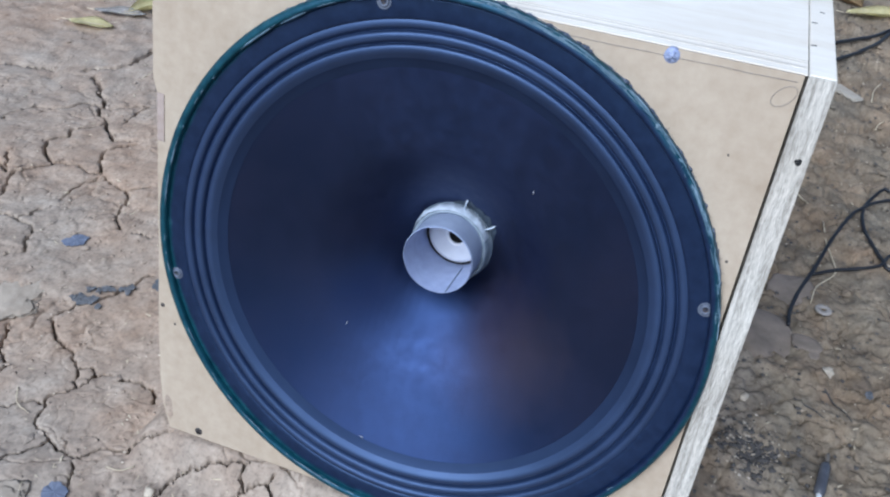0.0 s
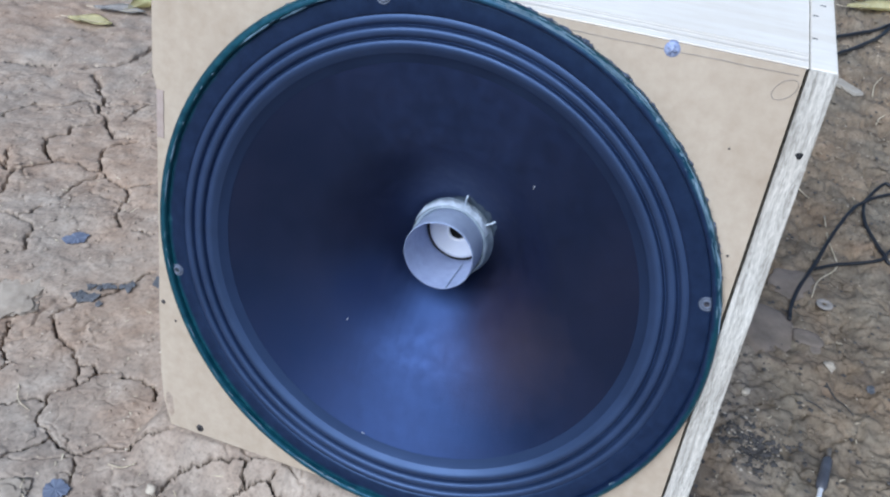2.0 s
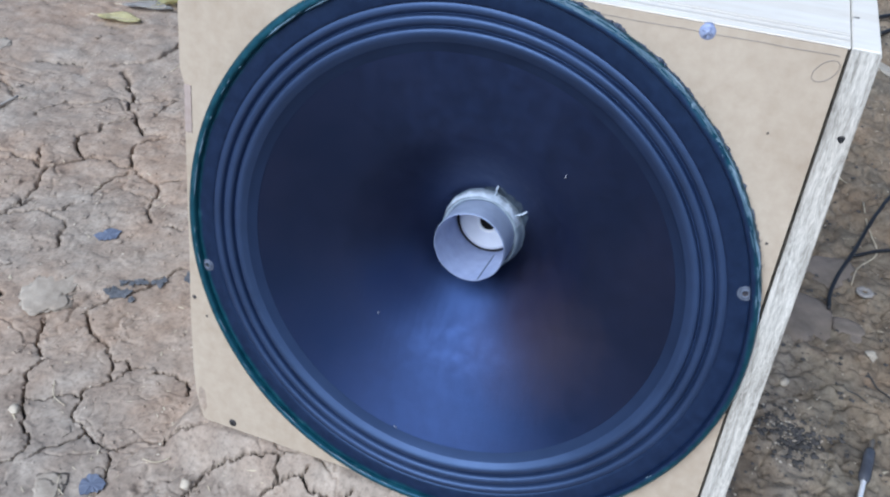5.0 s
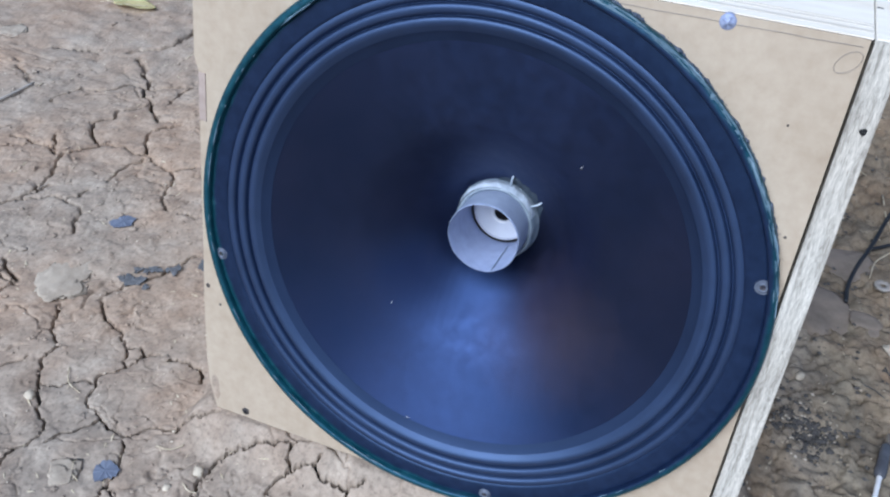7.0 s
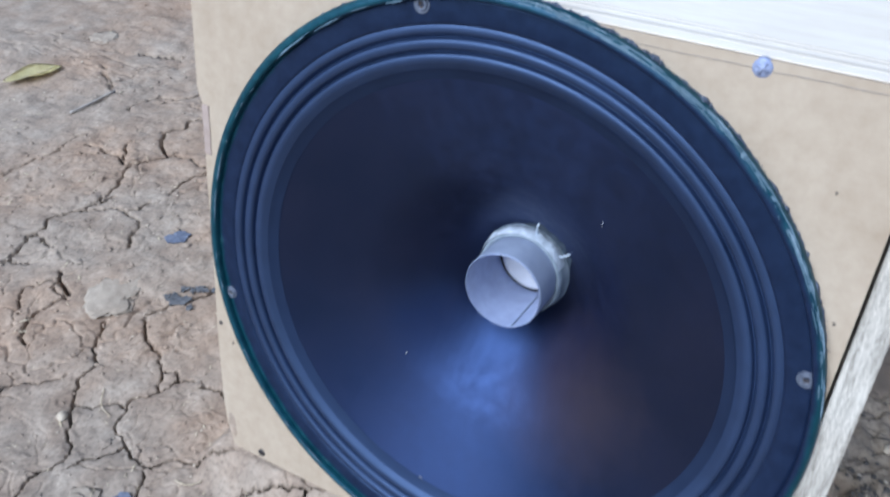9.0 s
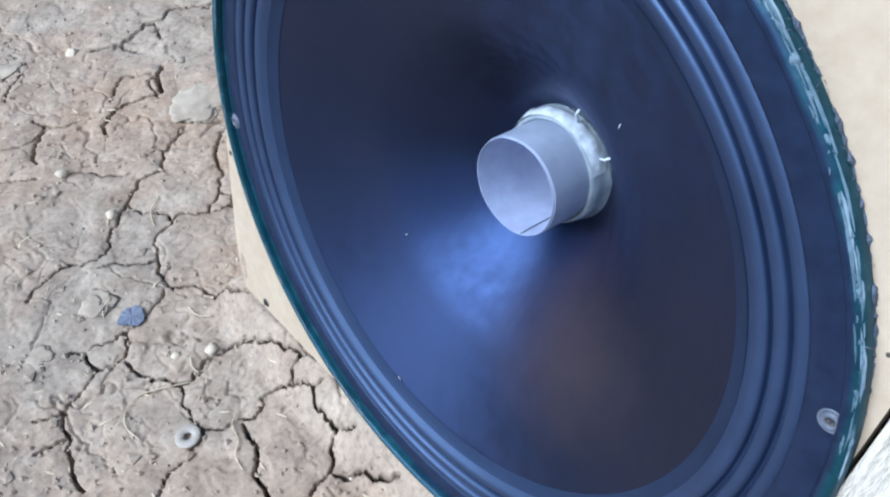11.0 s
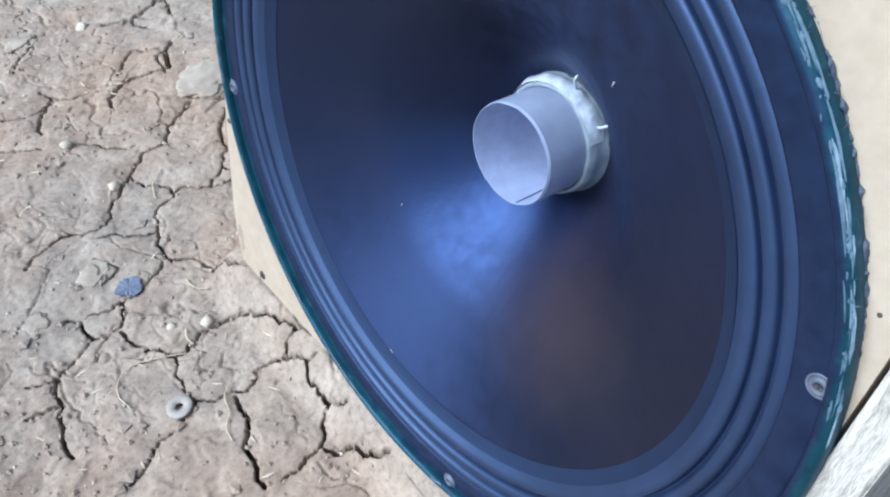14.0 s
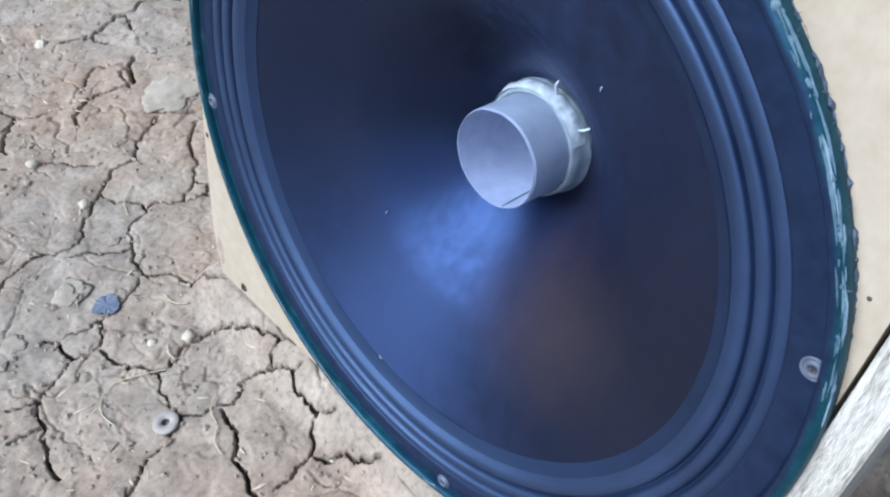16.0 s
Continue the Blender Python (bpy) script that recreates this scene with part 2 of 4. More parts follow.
def spin_bm(profile, n=128, wobble=0.0, seed=0, closed=False):
    """A surface turned about the y axis: profile of (radius, y)."""
    bm = bmesh.new()
    rnd = random.Random(seed)
    ph = [rnd.uniform(0, 6.28) for _ in range(4)]
    rings = []
    for r, y in profile:
        ring = []
        for i in range(n):
            a = 2 * math.pi * i / n
            k = wobble * sum(math.sin((3 + 4 * j) * a + ph[j]) / (1 + j) for j in range(4))
            ring.append(bm.verts.new(((r + k) * math.cos(a), y + 0.3 * k, (r + k) * math.sin(a))))
        rings.append(ring)
    pairs = list(zip(rings, rings[1:])) + ([(rings[-1], rings[0])] if closed else [])
    for p, q in pairs:
        for i in range(n):
            bm.faces.new((p[i], p[(i + 1) % n], q[(i + 1) % n], q[i]))
    bmesh.ops.recalc_face_normals(bm, faces=bm.faces[:])
    return bm


def tube_bm(points, radius, n=8, taper=1.0):
    """A round cord along points."""
    bm = bmesh.new()
    pts = [Vector(p) for p in points]
    rings = []
    for i, p in enumerate(pts):
        d = (pts[min(i + 1, len(pts) - 1)] - pts[max(i - 1, 0)]).normalized()
        s = d.cross(Vector((0, 0, 1)))
        s = s.normalized() if s.length > 1e-4 else Vector((1, 0, 0))
        u = s.cross(d)
        r = radius * (1 + (taper - 1) * i / max(1, len(pts) - 1))
        rings.append([bm.verts.new(p + r * (math.cos(a) * s + math.sin(a) * u)) for a in (2 * math.pi * k / n for k in range(n))])
    for p, q in zip(rings, rings[1:]):
        for i in range(n):
            bm.faces.new((p[i], p[(i + 1) % n], q[(i + 1) % n], q[i]))
    bm.faces.new(rings[0][::-1])
    bm.faces.new(rings[-1])
    bmesh.ops.recalc_face_normals(bm, faces=bm.faces[:])
    return bm


def smooth_path(points, steps=8):
    """Catmull-Rom through the points."""
    p = [Vector(q) for q in points]
    p = [2 * p[0] - p[1]] + p + [2 * p[-1] - p[-2]]
    out = []
    for a, b, c, d in zip(p, p[1:], p[2:], p[3:]):
        for k in range(steps):
            t = k / steps
            out.append(0.5 * (2 * b + (c - a) * t + (2 * a - 5 * b + 4 * c - d) * t * t + (3 * b - a - 3 * c + d) * t ** 3))
    return out + [p[-2]]


# ---- ground ----
LEAN = 11.106
FRONT = pose(0, 0.0039, 0.0197, -LEAN)  # the slanted baffle: x across, z up the board, y into the box
CRACKS = []


def crack(*pts):
    """A crack through the soil, roughened between its bends."""
    rnd = random.Random(len(CRACKS) + 5)
    for level in range(4):
        out = [pts[0]]
        for (ax, ay), (bx, by) in zip(pts, pts[1:]):
            d = math.hypot(bx - ax, by - ay)
            k = rnd.uniform(-0.13, 0.13) * (1 if level < 2 else 1.7)
            out += [((ax + bx) / 2 - k * (by - ay), (ay + by) / 2 + k * (bx - ax)), (bx, by)]
        pts = out
    CRACKS.append((pts, rnd.uniform(0.0010, 0.0018) * (1.0 if pts[0][0] > -0.38 else 0.72)))


def open_cracks():
    crack((-0.221, -0.005), (-0.199, -0.000), (-0.186, 0.008))
    crack((-0.256, -0.032), (-0.245, -0.051), (-0.240, -0.073), (-0.221, -0.084), (-0.220, -0.093), (-0.224, -0.104), (-0.214, -0.131), (-0.209, -0.137), (-0.211, -0.147), (-0.217, -0.156))
    crack((-0.252, -0.112), (-0.245, -0.104), (-0.224, -0.104))
    crack((-0.245, -0.101), (-0.241, -0.074))
    crack((-0.217, -0.086), (-0.204, -0.084), (-0.174, -0.067), (-0.170, -0.058), (-0.175, -0.054), (-0.177, -0.045), (-0.175, -0.023), (-0.168, -0.015), (-0.158, -0.008), (-0.114, 0.004))
    crack((-0.174, -0.067), (-0.164, -0.068), (-0.159, -0.073), (-0.138, -0.074), (-0.129, -0.073), (-0.122, -0.066), (-0.113, -0.043), (-0.115, -0.037), (-0.124, -0.031), (-0.122, -0.020), (-0.112, -0.009), (-0.117, -0.006), (-0.113, 0.005))
    crack((-0.129, -0.073), (-0.120, -0.091), (-0.116, -0.111), (-0.103, -0.133))
    crack((-0.113, -0.012), (-0.103, -0.006), (-0.094, -0.004), (-0.087, -0.009), (-0.060, -0.007), (-0.050, -0.001))
    crack((-0.060, -0.007), (-0.062, -0.014), (-0.057, -0.020), (-0.051, -0.022), (-0.045, -0.030), (-0.041, -0.050), (-0.042, -0.060))
    crack((-0.094, -0.004), (-0.090, 0.003))
    crack((-0.042, -0.028), (-0.035, -0.025), (-0.033, -0.019), (-0.027, -0.013), (-0.009, -0.008), (-0.005, -0.003))
    crack((-0.209, -0.137), (-0.200, -0.143), (-0.185, -0.144), (-0.159, -0.154), (-0.146, -0.154))
    crack((-0.193, -0.166), (-0.188, -0.145))
    crack((-0.115, -0.051), (-0.092, -0.054), (-0.077, -0.066), (-0.064, -0.066), (-0.045, -0.071))
    crack((-0.197, 0.002), (-0.244, -0.013), (-0.258, -0.028))
    crack((-0.258, -0.028), (-0.288, -0.021), (-0.314, -0.006), (-0.315, 0.007), (-0.322, 0.019), (-0.308, 0.035), (-0.321, 0.057), (-0.338, 0.071), (-0.355, 0.075), (-0.369, 0.083), (-0.384, 0.097), (-0.381, 0.113), (-0.356, 0.148), (-0.351, 0.168), (-0.344, 0.184), (-0.336, 0.195))
    crack((-0.321, 0.057), (-0.310, 0.062), (-0.304, 0.058), (-0.302, 0.045), (-0.307, 0.036))
    crack((-0.301, 0.054), (-0.288, 0.062), (-0.259, 0.064), (-0.249, 0.061), (-0.234, 0.046))
    crack((-0.288, -0.021), (-0.293, -0.035), (-0.306, -0.047), (-0.310, -0.061))
    crack((-0.330, -0.075), (-0.321, -0.068), (-0.320, -0.056), (-0.326, -0.042), (-0.340, -0.035), (-0.359, -0.017), (-0.378, 0.015), (-0.378, 0.034), (-0.404, 0.055), (-0.414, 0.076))
    crack((-0.363, -0.008), (-0.344, -0.004), (-0.330, 0.010), (-0.321, 0.009))
    crack((-0.473, 0.167), (-0.487, 0.191))
    crack((-0.668, 0.530), (-0.621, 0.489), (-0.589, 0.440), (-0.564, 0.426), (-0.544, 0.404), (-0.530, 0.396), (-0.513, 0.403))
    crack((-0.606, 0.465), (-0.627, 0.466), (-0.636, 0.448), (-0.654, 0.430), (-0.678, 0.421), (-0.686, 0.378))
    crack((-0.603, 0.461), (-0.542, 0.490))
    crack((-0.564, 0.426), (-0.593, 0.392), (-0.584, 0.377), (-0.602, 0.354), (-0.587, 0.337), (-0.562, 0.320))
    crack((-0.570, 0.191), (-0.570, 0.236), (-0.588, 0.278), (-0.562, 0.320), (-0.531, 0.330), (-0.517, 0.323), (-0.500, 0.327), (-0.452, 0.311), (-0.430, 0.266), (-0.409, 0.240))
    crack((-0.452, 0.311), (-0.441, 0.317), (-0.432, 0.329))
    crack((-0.502, 0.330), (-0.523, 0.359), (-0.527, 0.375), (-0.503, 0.400))
    crack((-0.592, 0.278), (-0.611, 0.289), (-0.627, 0.288), (-0.651, 0.294), (-0.668, 0.290))
    crack((-0.597, 0.285), (-0.620, 0.313))
    crack((-0.570, 0.191), (-0.556, 0.202), (-0.522, 0.212), (-0.512, 0.221), (-0.510, 0.237))
    crack((-0.502, 0.260), (-0.506, 0.298), (-0.499, 0.320))
    crack((-0.687, 0.534), (-0.648, 0.566), (-0.639, 0.588), (-0.638, 0.611), (-0.643, 0.637))
    crack((-0.723, 0.522), (-0.744, 0.523), (-0.773, 0.511), (-0.796, 0.509))
    crack((-0.395, 0.243), (-0.371, 0.246))
    crack((-0.810, 0.452), (-0.737, 0.406))
    crack((-0.746, 0.372), (-0.741, 0.408))
    crack((-0.522, 0.212), (-0.501, 0.208), (-0.491, 0.200), (-0.476, 0.174))
    crack((-0.547, 0.438), (-0.552, 0.469), (-0.545, 0.486))
    crack((-0.575, 0.096), (-0.563, 0.095), (-0.551, 0.103))
    crack((-0.609, 0.001), (-0.598, -0.006), (-0.587, -0.021), (-0.569, -0.030))
    crack((-0.525, -0.022), (-0.504, -0.013), (-0.492, -0.002), (-0.493, 0.011))
    crack((-0.510, -0.018), (-0.482, -0.038), (-0.461, -0.045))
    crack((-0.511, -0.069), (-0.499, -0.058), (-0.494, -0.044), (-0.498, -0.029))
    crack((-0.492, 0.093), (-0.473, 0.087), (-0.482, 0.055), (-0.479, 0.041), (-0.468, 0.023), (-0.456, 0.019))
    crack((-0.496, 0.044), (-0.513, 0.057), (-0.522, 0.075), (-0.504, 0.094))
    crack((-0.429, -0.032), (-0.427, -0.021), (-0.391, 0.011))
    crack((-0.462, -0.087), (-0.442, -0.053))
    crack((-0.312, -0.116), (-0.323, -0.100), (-0.328, -0.088), (-0.328, -0.072))
    crack((-0.684, 0.308), (-0.691, 0.267), (-0.704, 0.238), (-0.710, 0.198), (-0.731, 0.158), (-0.729, 0.133), (-0.733, 0.107))
    crack((-0.559, 0.229), (-0.571, 0.193), (-0.588, 0.174), (-0.591, 0.162), (-0.578, 0.148), (-0.587, 0.132), (-0.577, 0.111), (-0.574, 0.089), (-0.585, 0.069))
    crack((-0.546, 0.128), (-0.587, 0.132))
    crack((-0.511, 0.108), (-0.496, 0.095), (-0.494, 0.084), (-0.469, 0.081))


def value_noise(x, y, size, seed):
    rnd = np.random.RandomState(seed)
    tab = rnd.rand(256, 256)
    u, v = x / size, y / size
    i, j = np.floor(u).astype(int), np.floor(v).astype(int)
    fu, fv = u - i, v - j
    fu, fv = fu * fu * (3 - 2 * fu), fv * fv * (3 - 2 * fv)
    g = lambda a, b: tab[a % 256, b % 256]
    return (g(i, j) * (1 - fu) + g(i + 1, j) * fu) * (1 - fv) + (g(i, j + 1) * (1 - fu) + g(i + 1, j + 1) * fu) * fv - 0.5


def axis(stretches, far):
    """Grid lines: fine in the given stretches (from, to, step), growing out to the horizon."""
    out = []
    for a, b, s in stretches:
        out += list(np.arange(a, b - 1e-9, s))
    out.append(stretches[-1][1])
    s = stretches[-1][2]
    while out[-1] < far:
        s *= 1.35
        out.append(out[-1] + s)
    s, low = stretches[0][2], [out[0]]
    while low[-1] > -far:
        s *= 1.35
        low.append(low[-1] - s)
    return np.array(low[:0:-1] + out)


def soil_height(X, Y):
    # fine relief close by, long swells further out
    away = np.hypot(np.maximum(np.maximum(-1.0 - X, X - 0.5), 0), np.maximum(np.maximum(-0.22 - Y, Y - 1.6), 0))
    w = np.clip(1 - away / 0.35, 0, 1)
    z = w * (0.010 * value_noise(X, Y, 0.16, 1) + 0.004 * value_noise(X, Y, 0.05, 2) + 0.0026 * value_noise(X, Y, 0.021, 3))
    z += w * (0.0010 * value_noise(X, Y, 0.0095, 4) + 0.0005 * value_noise(X, Y, 0.0048, 5)) + (1 - w) * 0.03 * value_noise(X, Y, 2.6, 12)
    # flakes: small sharp-edged terraces
    t = value_noise(X, Y, 0.030, 6) + 0.5 * value_noise(X, Y, 0.012, 7)
    z += w * (0.0011 * np.clip(11 * t, -0.5, 0.5) + 0.0009 * np.clip(12 * (t - 0.25), -0.5, 0.5))
    # lumpier, trodden soil on the darker side
    right_side = w * np.clip((X - 0.19) / 0.04, 0, 1) * (Y < 1.9)
    z += right_side * (0.008 * value_noise(X, Y, 0.035, 8) + 0.006 * np.abs(value_noise(X, Y, 0.016, 9)) + 0.0035 * value_noise(X, Y, 0.007, 10) + 0.0030 * np.clip(10 * t, -0.5, 0.5))
    # soil heaped against the box
    dx = np.maximum(np.maximum(-0.2 - X, X - 0.204), 0)
    dy = np.maximum(0.006 - Y, 0)
    d = np.hypot(dx, dy)
    s = np.clip(1 - d / 0.030, 0, 1)
    z += 0.027 * s * s * (3 - 2 * s) * (Y < 0.6)
    return z


def build_ground():
    open_cracks()
    xs = axis([(-1.0, -0.75, 0.005), (-0.75, -0.62, 0.002), (-0.62, -0.42, 0.0014), (-0.42, 0.012, 0.00105), (0.012, 0.2, 0.01), (0.2, 0.44, 0.0022), (0.44, 0.9, 0.009)], 90)
    ys = axis([(-0.19, 0.06, 0.00105), (0.06, 0.5, 0.0019), (0.5, 0.85, 0.004), (0.85, 1.7, 0.009)], 90)
    X, Y = np.meshgrid(xs, ys, indexing="ij")
    Z = soil_height(X, Y)
    # traced cracks
    D = np.full(X.shape, 1.0)
    for pts, w in CRACKS:
        for (ax, ay), (bx, by) in zip(pts, pts[1:]):
            i0, i1 = np.searchsorted(xs, (min(ax, bx) - 0.012, max(ax, bx) + 0.012))
            j0, j1 = np.searchsorted(ys, (min(ay, by) - 0.012, max(ay, by) + 0.012))
            if i1 <= i0 or j1 <= j0:
                continue
            x, y = X[i0:i1, j0:j1], Y[i0:i1, j0:j1]
            dx, dy = bx - ax, by - ay
            t = np.clip(((x - ax) * dx + (y - ay) * dy) / (dx * dx + dy * dy + 1e-12), 0, 1)
            d = np.hypot(x - ax - t * dx, y - ay - t * dy) / (w / 0.0014)
            D[i0:i1, j0:j1] = np.minimum(D[i0:i1, j0:j1], d)
    # a finer net of hairline cracks
    for count, depth, width, seed in ((800, 0.0034, 0.0006, 1), (3600, 0.0013, 0.0006, 2)):
        rnd = np.random.RandomState(seed)
        c = rnd.uniform((-1.0, -0.22), (0.9, 1.5), (count, 2))
        wx = X + 0.03 * value_noise(X, Y, 0.03, 20 + seed) + 0.012 * value_noise(X, Y, 0.008, 30 + seed)
        wy = Y + 0.03 * value_noise(X, Y, 0.03, 40 + seed) + 0.012 * value_noise(X, Y, 0.008, 50 + seed)
        first, second = np.full(X.shape, 9.0), np.full(X.shape, 9.0)
        reach = 0.11 if count < 2000 else 0.06
        for px, py in c:
            i0, i1 = np.searchsorted(xs, (px - reach, px + reach))
            j0, j1 = np.searchsorted(ys, (py - reach, py + reach))
            d = np.hypot(wx[i0:i1, j0:j1] - px, wy[i0:i1, j0:j1] - py)
            f, s = first[i0:i1, j0:j1], second[i0:i1, j0:j1]
            second[i0:i1, j0:j1] = np.minimum(s, np.maximum(f, d))
            first[i0:i1, j0:j1] = np.minimum(f, d)
        gap = np.where(second < 5, second - first, 1.0)
        patch = np.clip(5 * value_noise(X, Y, 0.09, 60 + seed) + 0.4, 0, 1)
        patch = np.maximum(patch, 0.9 * np.clip((X - 0.19) / 0.04, 0, 1))
        width = width * (1 + 1.6 * np.clip(Y, 0, 1))
        darker = np.clip((X - 0.19) / 0.04, 0, 1)
        Z -= depth * (1 + 1.4 * darker) * patch * np.exp(-(gap / (2 * width)) ** 2)
    foot = np.clip(1 - np.hypot(np.maximum(np.maximum(-0.2 - X, X - 0.204), 0), np.maximum(0.006 - Y, 0)) / 0.035, 0, 1) * (Y < 0.3)
    wide = 0.00060 * (1 - 0.1 * foot) * (0.75 + 0.7 * (value_noise(X, Y, 0.025, 70) + 0.5)) * (1 + 3.6 * np.clip(Y, 0, 0.6) + 0.6 * np.clip((-0.36 - X) / 0.1, 0, 1) * (Y < 0.15))
    slit = np.exp(-(D / (1.15 * wide)) ** 8)
    Z -= 0.022 * slit + 0.0010 * np.exp(-(D / 0.006) ** 2)
    # the walls of the cracks are undercut
    gx, gy = np.gradient(D, xs, ys)
    gl = np.hypot(gx, gy) + 1e-9
    under = np.where(D < 0.02, (0.0035 + 0.002 * np.clip(Y, 0, 1)) * slit * np.clip(D / (0.3 * wide), 0, 1), 0)
    X, Y = X + under * gx / gl, Y + under * gy / gl
    nx, ny = X.shape
    verts = np.stack([X.ravel(), Y.ravel(), Z.ravel()], 1)
    idx = np.arange(nx * ny).reshape(nx, ny)
    faces = np.stack([idx[:-1, :-1].ravel(), idx[1:, :-1].ravel(), idx[1:, 1:].ravel(), idx[:-1, 1:].ravel()], 1)
    me = bpy.data.meshes.new("ground")
    me.vertices.add(len(verts))
    me.vertices.foreach_set("co", verts.ravel())
    me.loops.add(faces.size)
    me.loops.foreach_set("vertex_index", faces.ravel())
    me.polygons.add(len(faces))
    me.polygons.foreach_set("loop_start", np.arange(0, faces.size, 4))
    me.polygons.foreach_set("loop_total", np.full(len(faces), 4))
    me.update(calc_edges=True)
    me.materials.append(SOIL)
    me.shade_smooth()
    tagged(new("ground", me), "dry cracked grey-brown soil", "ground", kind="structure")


build_ground()


def height_at(x, y):
    """The soil's height, without its cracks."""
    return float(soil_height(np.array([[x]]), np.array([[y]]))[0, 0])


# ---- loudspeaker cabinet ----
X0, X1, XS = -0.1985, 0.1886, 0.2045   # board edges and the outer side
TOP, BOT = 0.3853, 0.0105              # along the slanted board
def on_front(x, y, z):
    return FRONT @ Vector((x, y, z))


def baffle_bm(thick=0.016, hole=0.172):
    """A board with a round hole, its left edge chipped and its lower corner worn off."""
    bm = bmesh.new()
    n = 96
    outer = [(X1, BOT), (X1, TOP), (X0, TOP), (X0, 0.2885), (X0 + 0.0035, 0.2870), (X0 + 0.0030, 0.232), (X0 + 0.0034, 0.16), (X0 + 0.0028, 0.112), (X0 + 0.004, 0.060), (X0 + 0.0060, 0.036), (X0 + 0.0125, BOT + 0.001)]
    ring = []
    cx, cz = 0.0, 0.2
    def border(a):
        d = Vector((math.cos(a), math.sin(a)))
        best = 9
        for (ax, az), (bx, bz) in zip(outer, outer[1:] + outer[:1]):
            e, w = Vector((bx - ax, bz - az)), Vector((ax - cx, az - cz))
            den = d.x * e.y - d.y * e.x
            if abs(den) < 1e-9:
                continue
            t, u = (w.x * e.y - w.y * e.x) / den, (w.x * d.y - w.y * d.x) / den
            if t > 0 and -1e-6 <= u <= 1 + 1e-6:
                best = min(best, t)
        return cx + best * d.x, cz + best * d.y
    angles = sorted([2 * math.pi * i / n for i in range(n)] + [math.atan2(z - cz, x - cx) % (2 * math.pi) for x, z in outer])
    rows = [[], [], [], []]
    for a in angles:
        bx, bz = border(a)
        hx, hz = hole * math.cos(a), cz + hole * math.sin(a)
        for k, (x, y, z) in enumerate(((hx, thick, hz), (hx, 0, hz), (bx, 0, bz), (bx, thick, bz))):
            rows[k].append(bm.verts.new((x, y, z)))
    for k in range(4):
        p, q = rows[k], rows[(k + 1) % 4]
        for i in range(len(angles)):
            j = (i + 1) % len(angles)
            bm.faces.new((p[i], p[j], q[j], q[i]))
    bmesh.ops.remove_doubles(bm, verts=bm.verts[:], dist=1e-6)
    bmesh.ops.recalc_face_normals(bm, faces=bm.faces[:])
    return bm


def prism_bm(outline, x0, x1, bevel=0.0008):
    """A board cut to an outline of (y, z), from x0 to x1."""
    bm = bmesh.new()
    a = [bm.verts.new((x0, y, z)) for y, z in outline]
    b = [bm.verts.new((x1, y, z)) for y, z in outline]
    bm.faces.new(a)
    bm.faces.new(b[::-1])
    for i in range(len(outline)):
        j = (i + 1) % len(outline)
        bm.faces.new((a[i], b[i], b[j], a[j]))
    bmesh.ops.recalc_face_normals(bm, faces=bm.faces[:])
    if bevel:
        bmesh.ops.bevel(bm, geom=bm.edges[:], offset=bevel, segments=2, affect="EDGES")
    return bm


def screw_head_bm(r=0.0045, h=0.0016):
    """A domed cross-slot head that faces -y."""
    bm = spin_bm([(0.0001, -h), (r * 0.5, -h * 0.92), (r * 0.85, -h * 0.55), (r, 0.0), (r, 0.001)], 20)
    return bm


def cross_slot_bm(r=0.0045, h=0.0016):
    bm = bmesh.new()
    for sx, sz, deep in ((r * 0.58, r * 0.19, 0.22), (r * 0.19, r * 0.58, 0.26)):
        bmesh.ops.create_cube(bm, size=1, matrix=Matrix.Translation((0, -h, 0)) @ Matrix.Diagonal((2 * sx, h * deep, 2 * sz, 1)))
    return bm


def ring_head_bm(r):
    """A low button head with a sunk middle, facing -y."""
    return spin_bm([(r * 0.42, 0.0002), (r * 0.46, -0.0010), (r * 0.62, -0.0014), (r * 0.86, -0.0010), (r, 0.0), (r, 0.001)], 20)


def recess_bm(r):
    return spin_bm([(0.0001, -0.0001), (r * 0.30, -0.0001), (r * 0.44, -0.0006)], 16, 0.0001, 2)


BACK = 0.44
cabinet = thing("speaker_cabinet", Matrix.Identity(4), "unpainted wooden speaker cabinet with slanted tan front on cracked soil", "speaker cabinet")
baffle = part("baffle", baffle_bm(), MDF, cabinet, "tan fibreboard front board with a chipped edge", smooth=False)
baffle.matrix_local = FRONT
top_front, low_front = on_front(0, 0.002, TOP), on_front(0, 0.004, BOT)
f2 = on_front(0, 0.016, TOP)
top_z = top_front.z
part("top_panel", prism_bm([(top_front.y + 0.001, top_z + 0.0005), (BACK, top_z + 0.0005), (BACK, top_z - 0.018), (f2.y + 0.002, top_z - 0.018), (f2.y + 0.002, top_z - 0.006), (top_front.y + 0.001, top_z - 0.0005)], X0 + 0.001, X1 + 0.0013, 0), PINE, cabinet, "pale pine top board", smooth=False)
a, b = on_front(0, -0.0015, TOP + 0.0002), on_front(0, -0.0015, 0.0)
side = [(a.y, a.z), (BACK + 0.01, a.z), (BACK + 0.01, 0.004), (b.y + 0.002, 0.004), (b.y, b.z)]
part("side_panel", prism_bm(side, X1 + 0.0018, XS), PLY_END, cabinet, "rough plywood side with pale end grain", smooth=False)
c, d = on_front(0, 0.018, TOP - 0.004), on_front(0, 0.018, 0.0)
part("side_panel", prism_bm([(c.y, c.z), (BACK, c.z - 0.018), (BACK, 0.004), (d.y, 0.004)], X0 + 0.004, X0 + 0.020), PINE, cabinet, smooth=False)
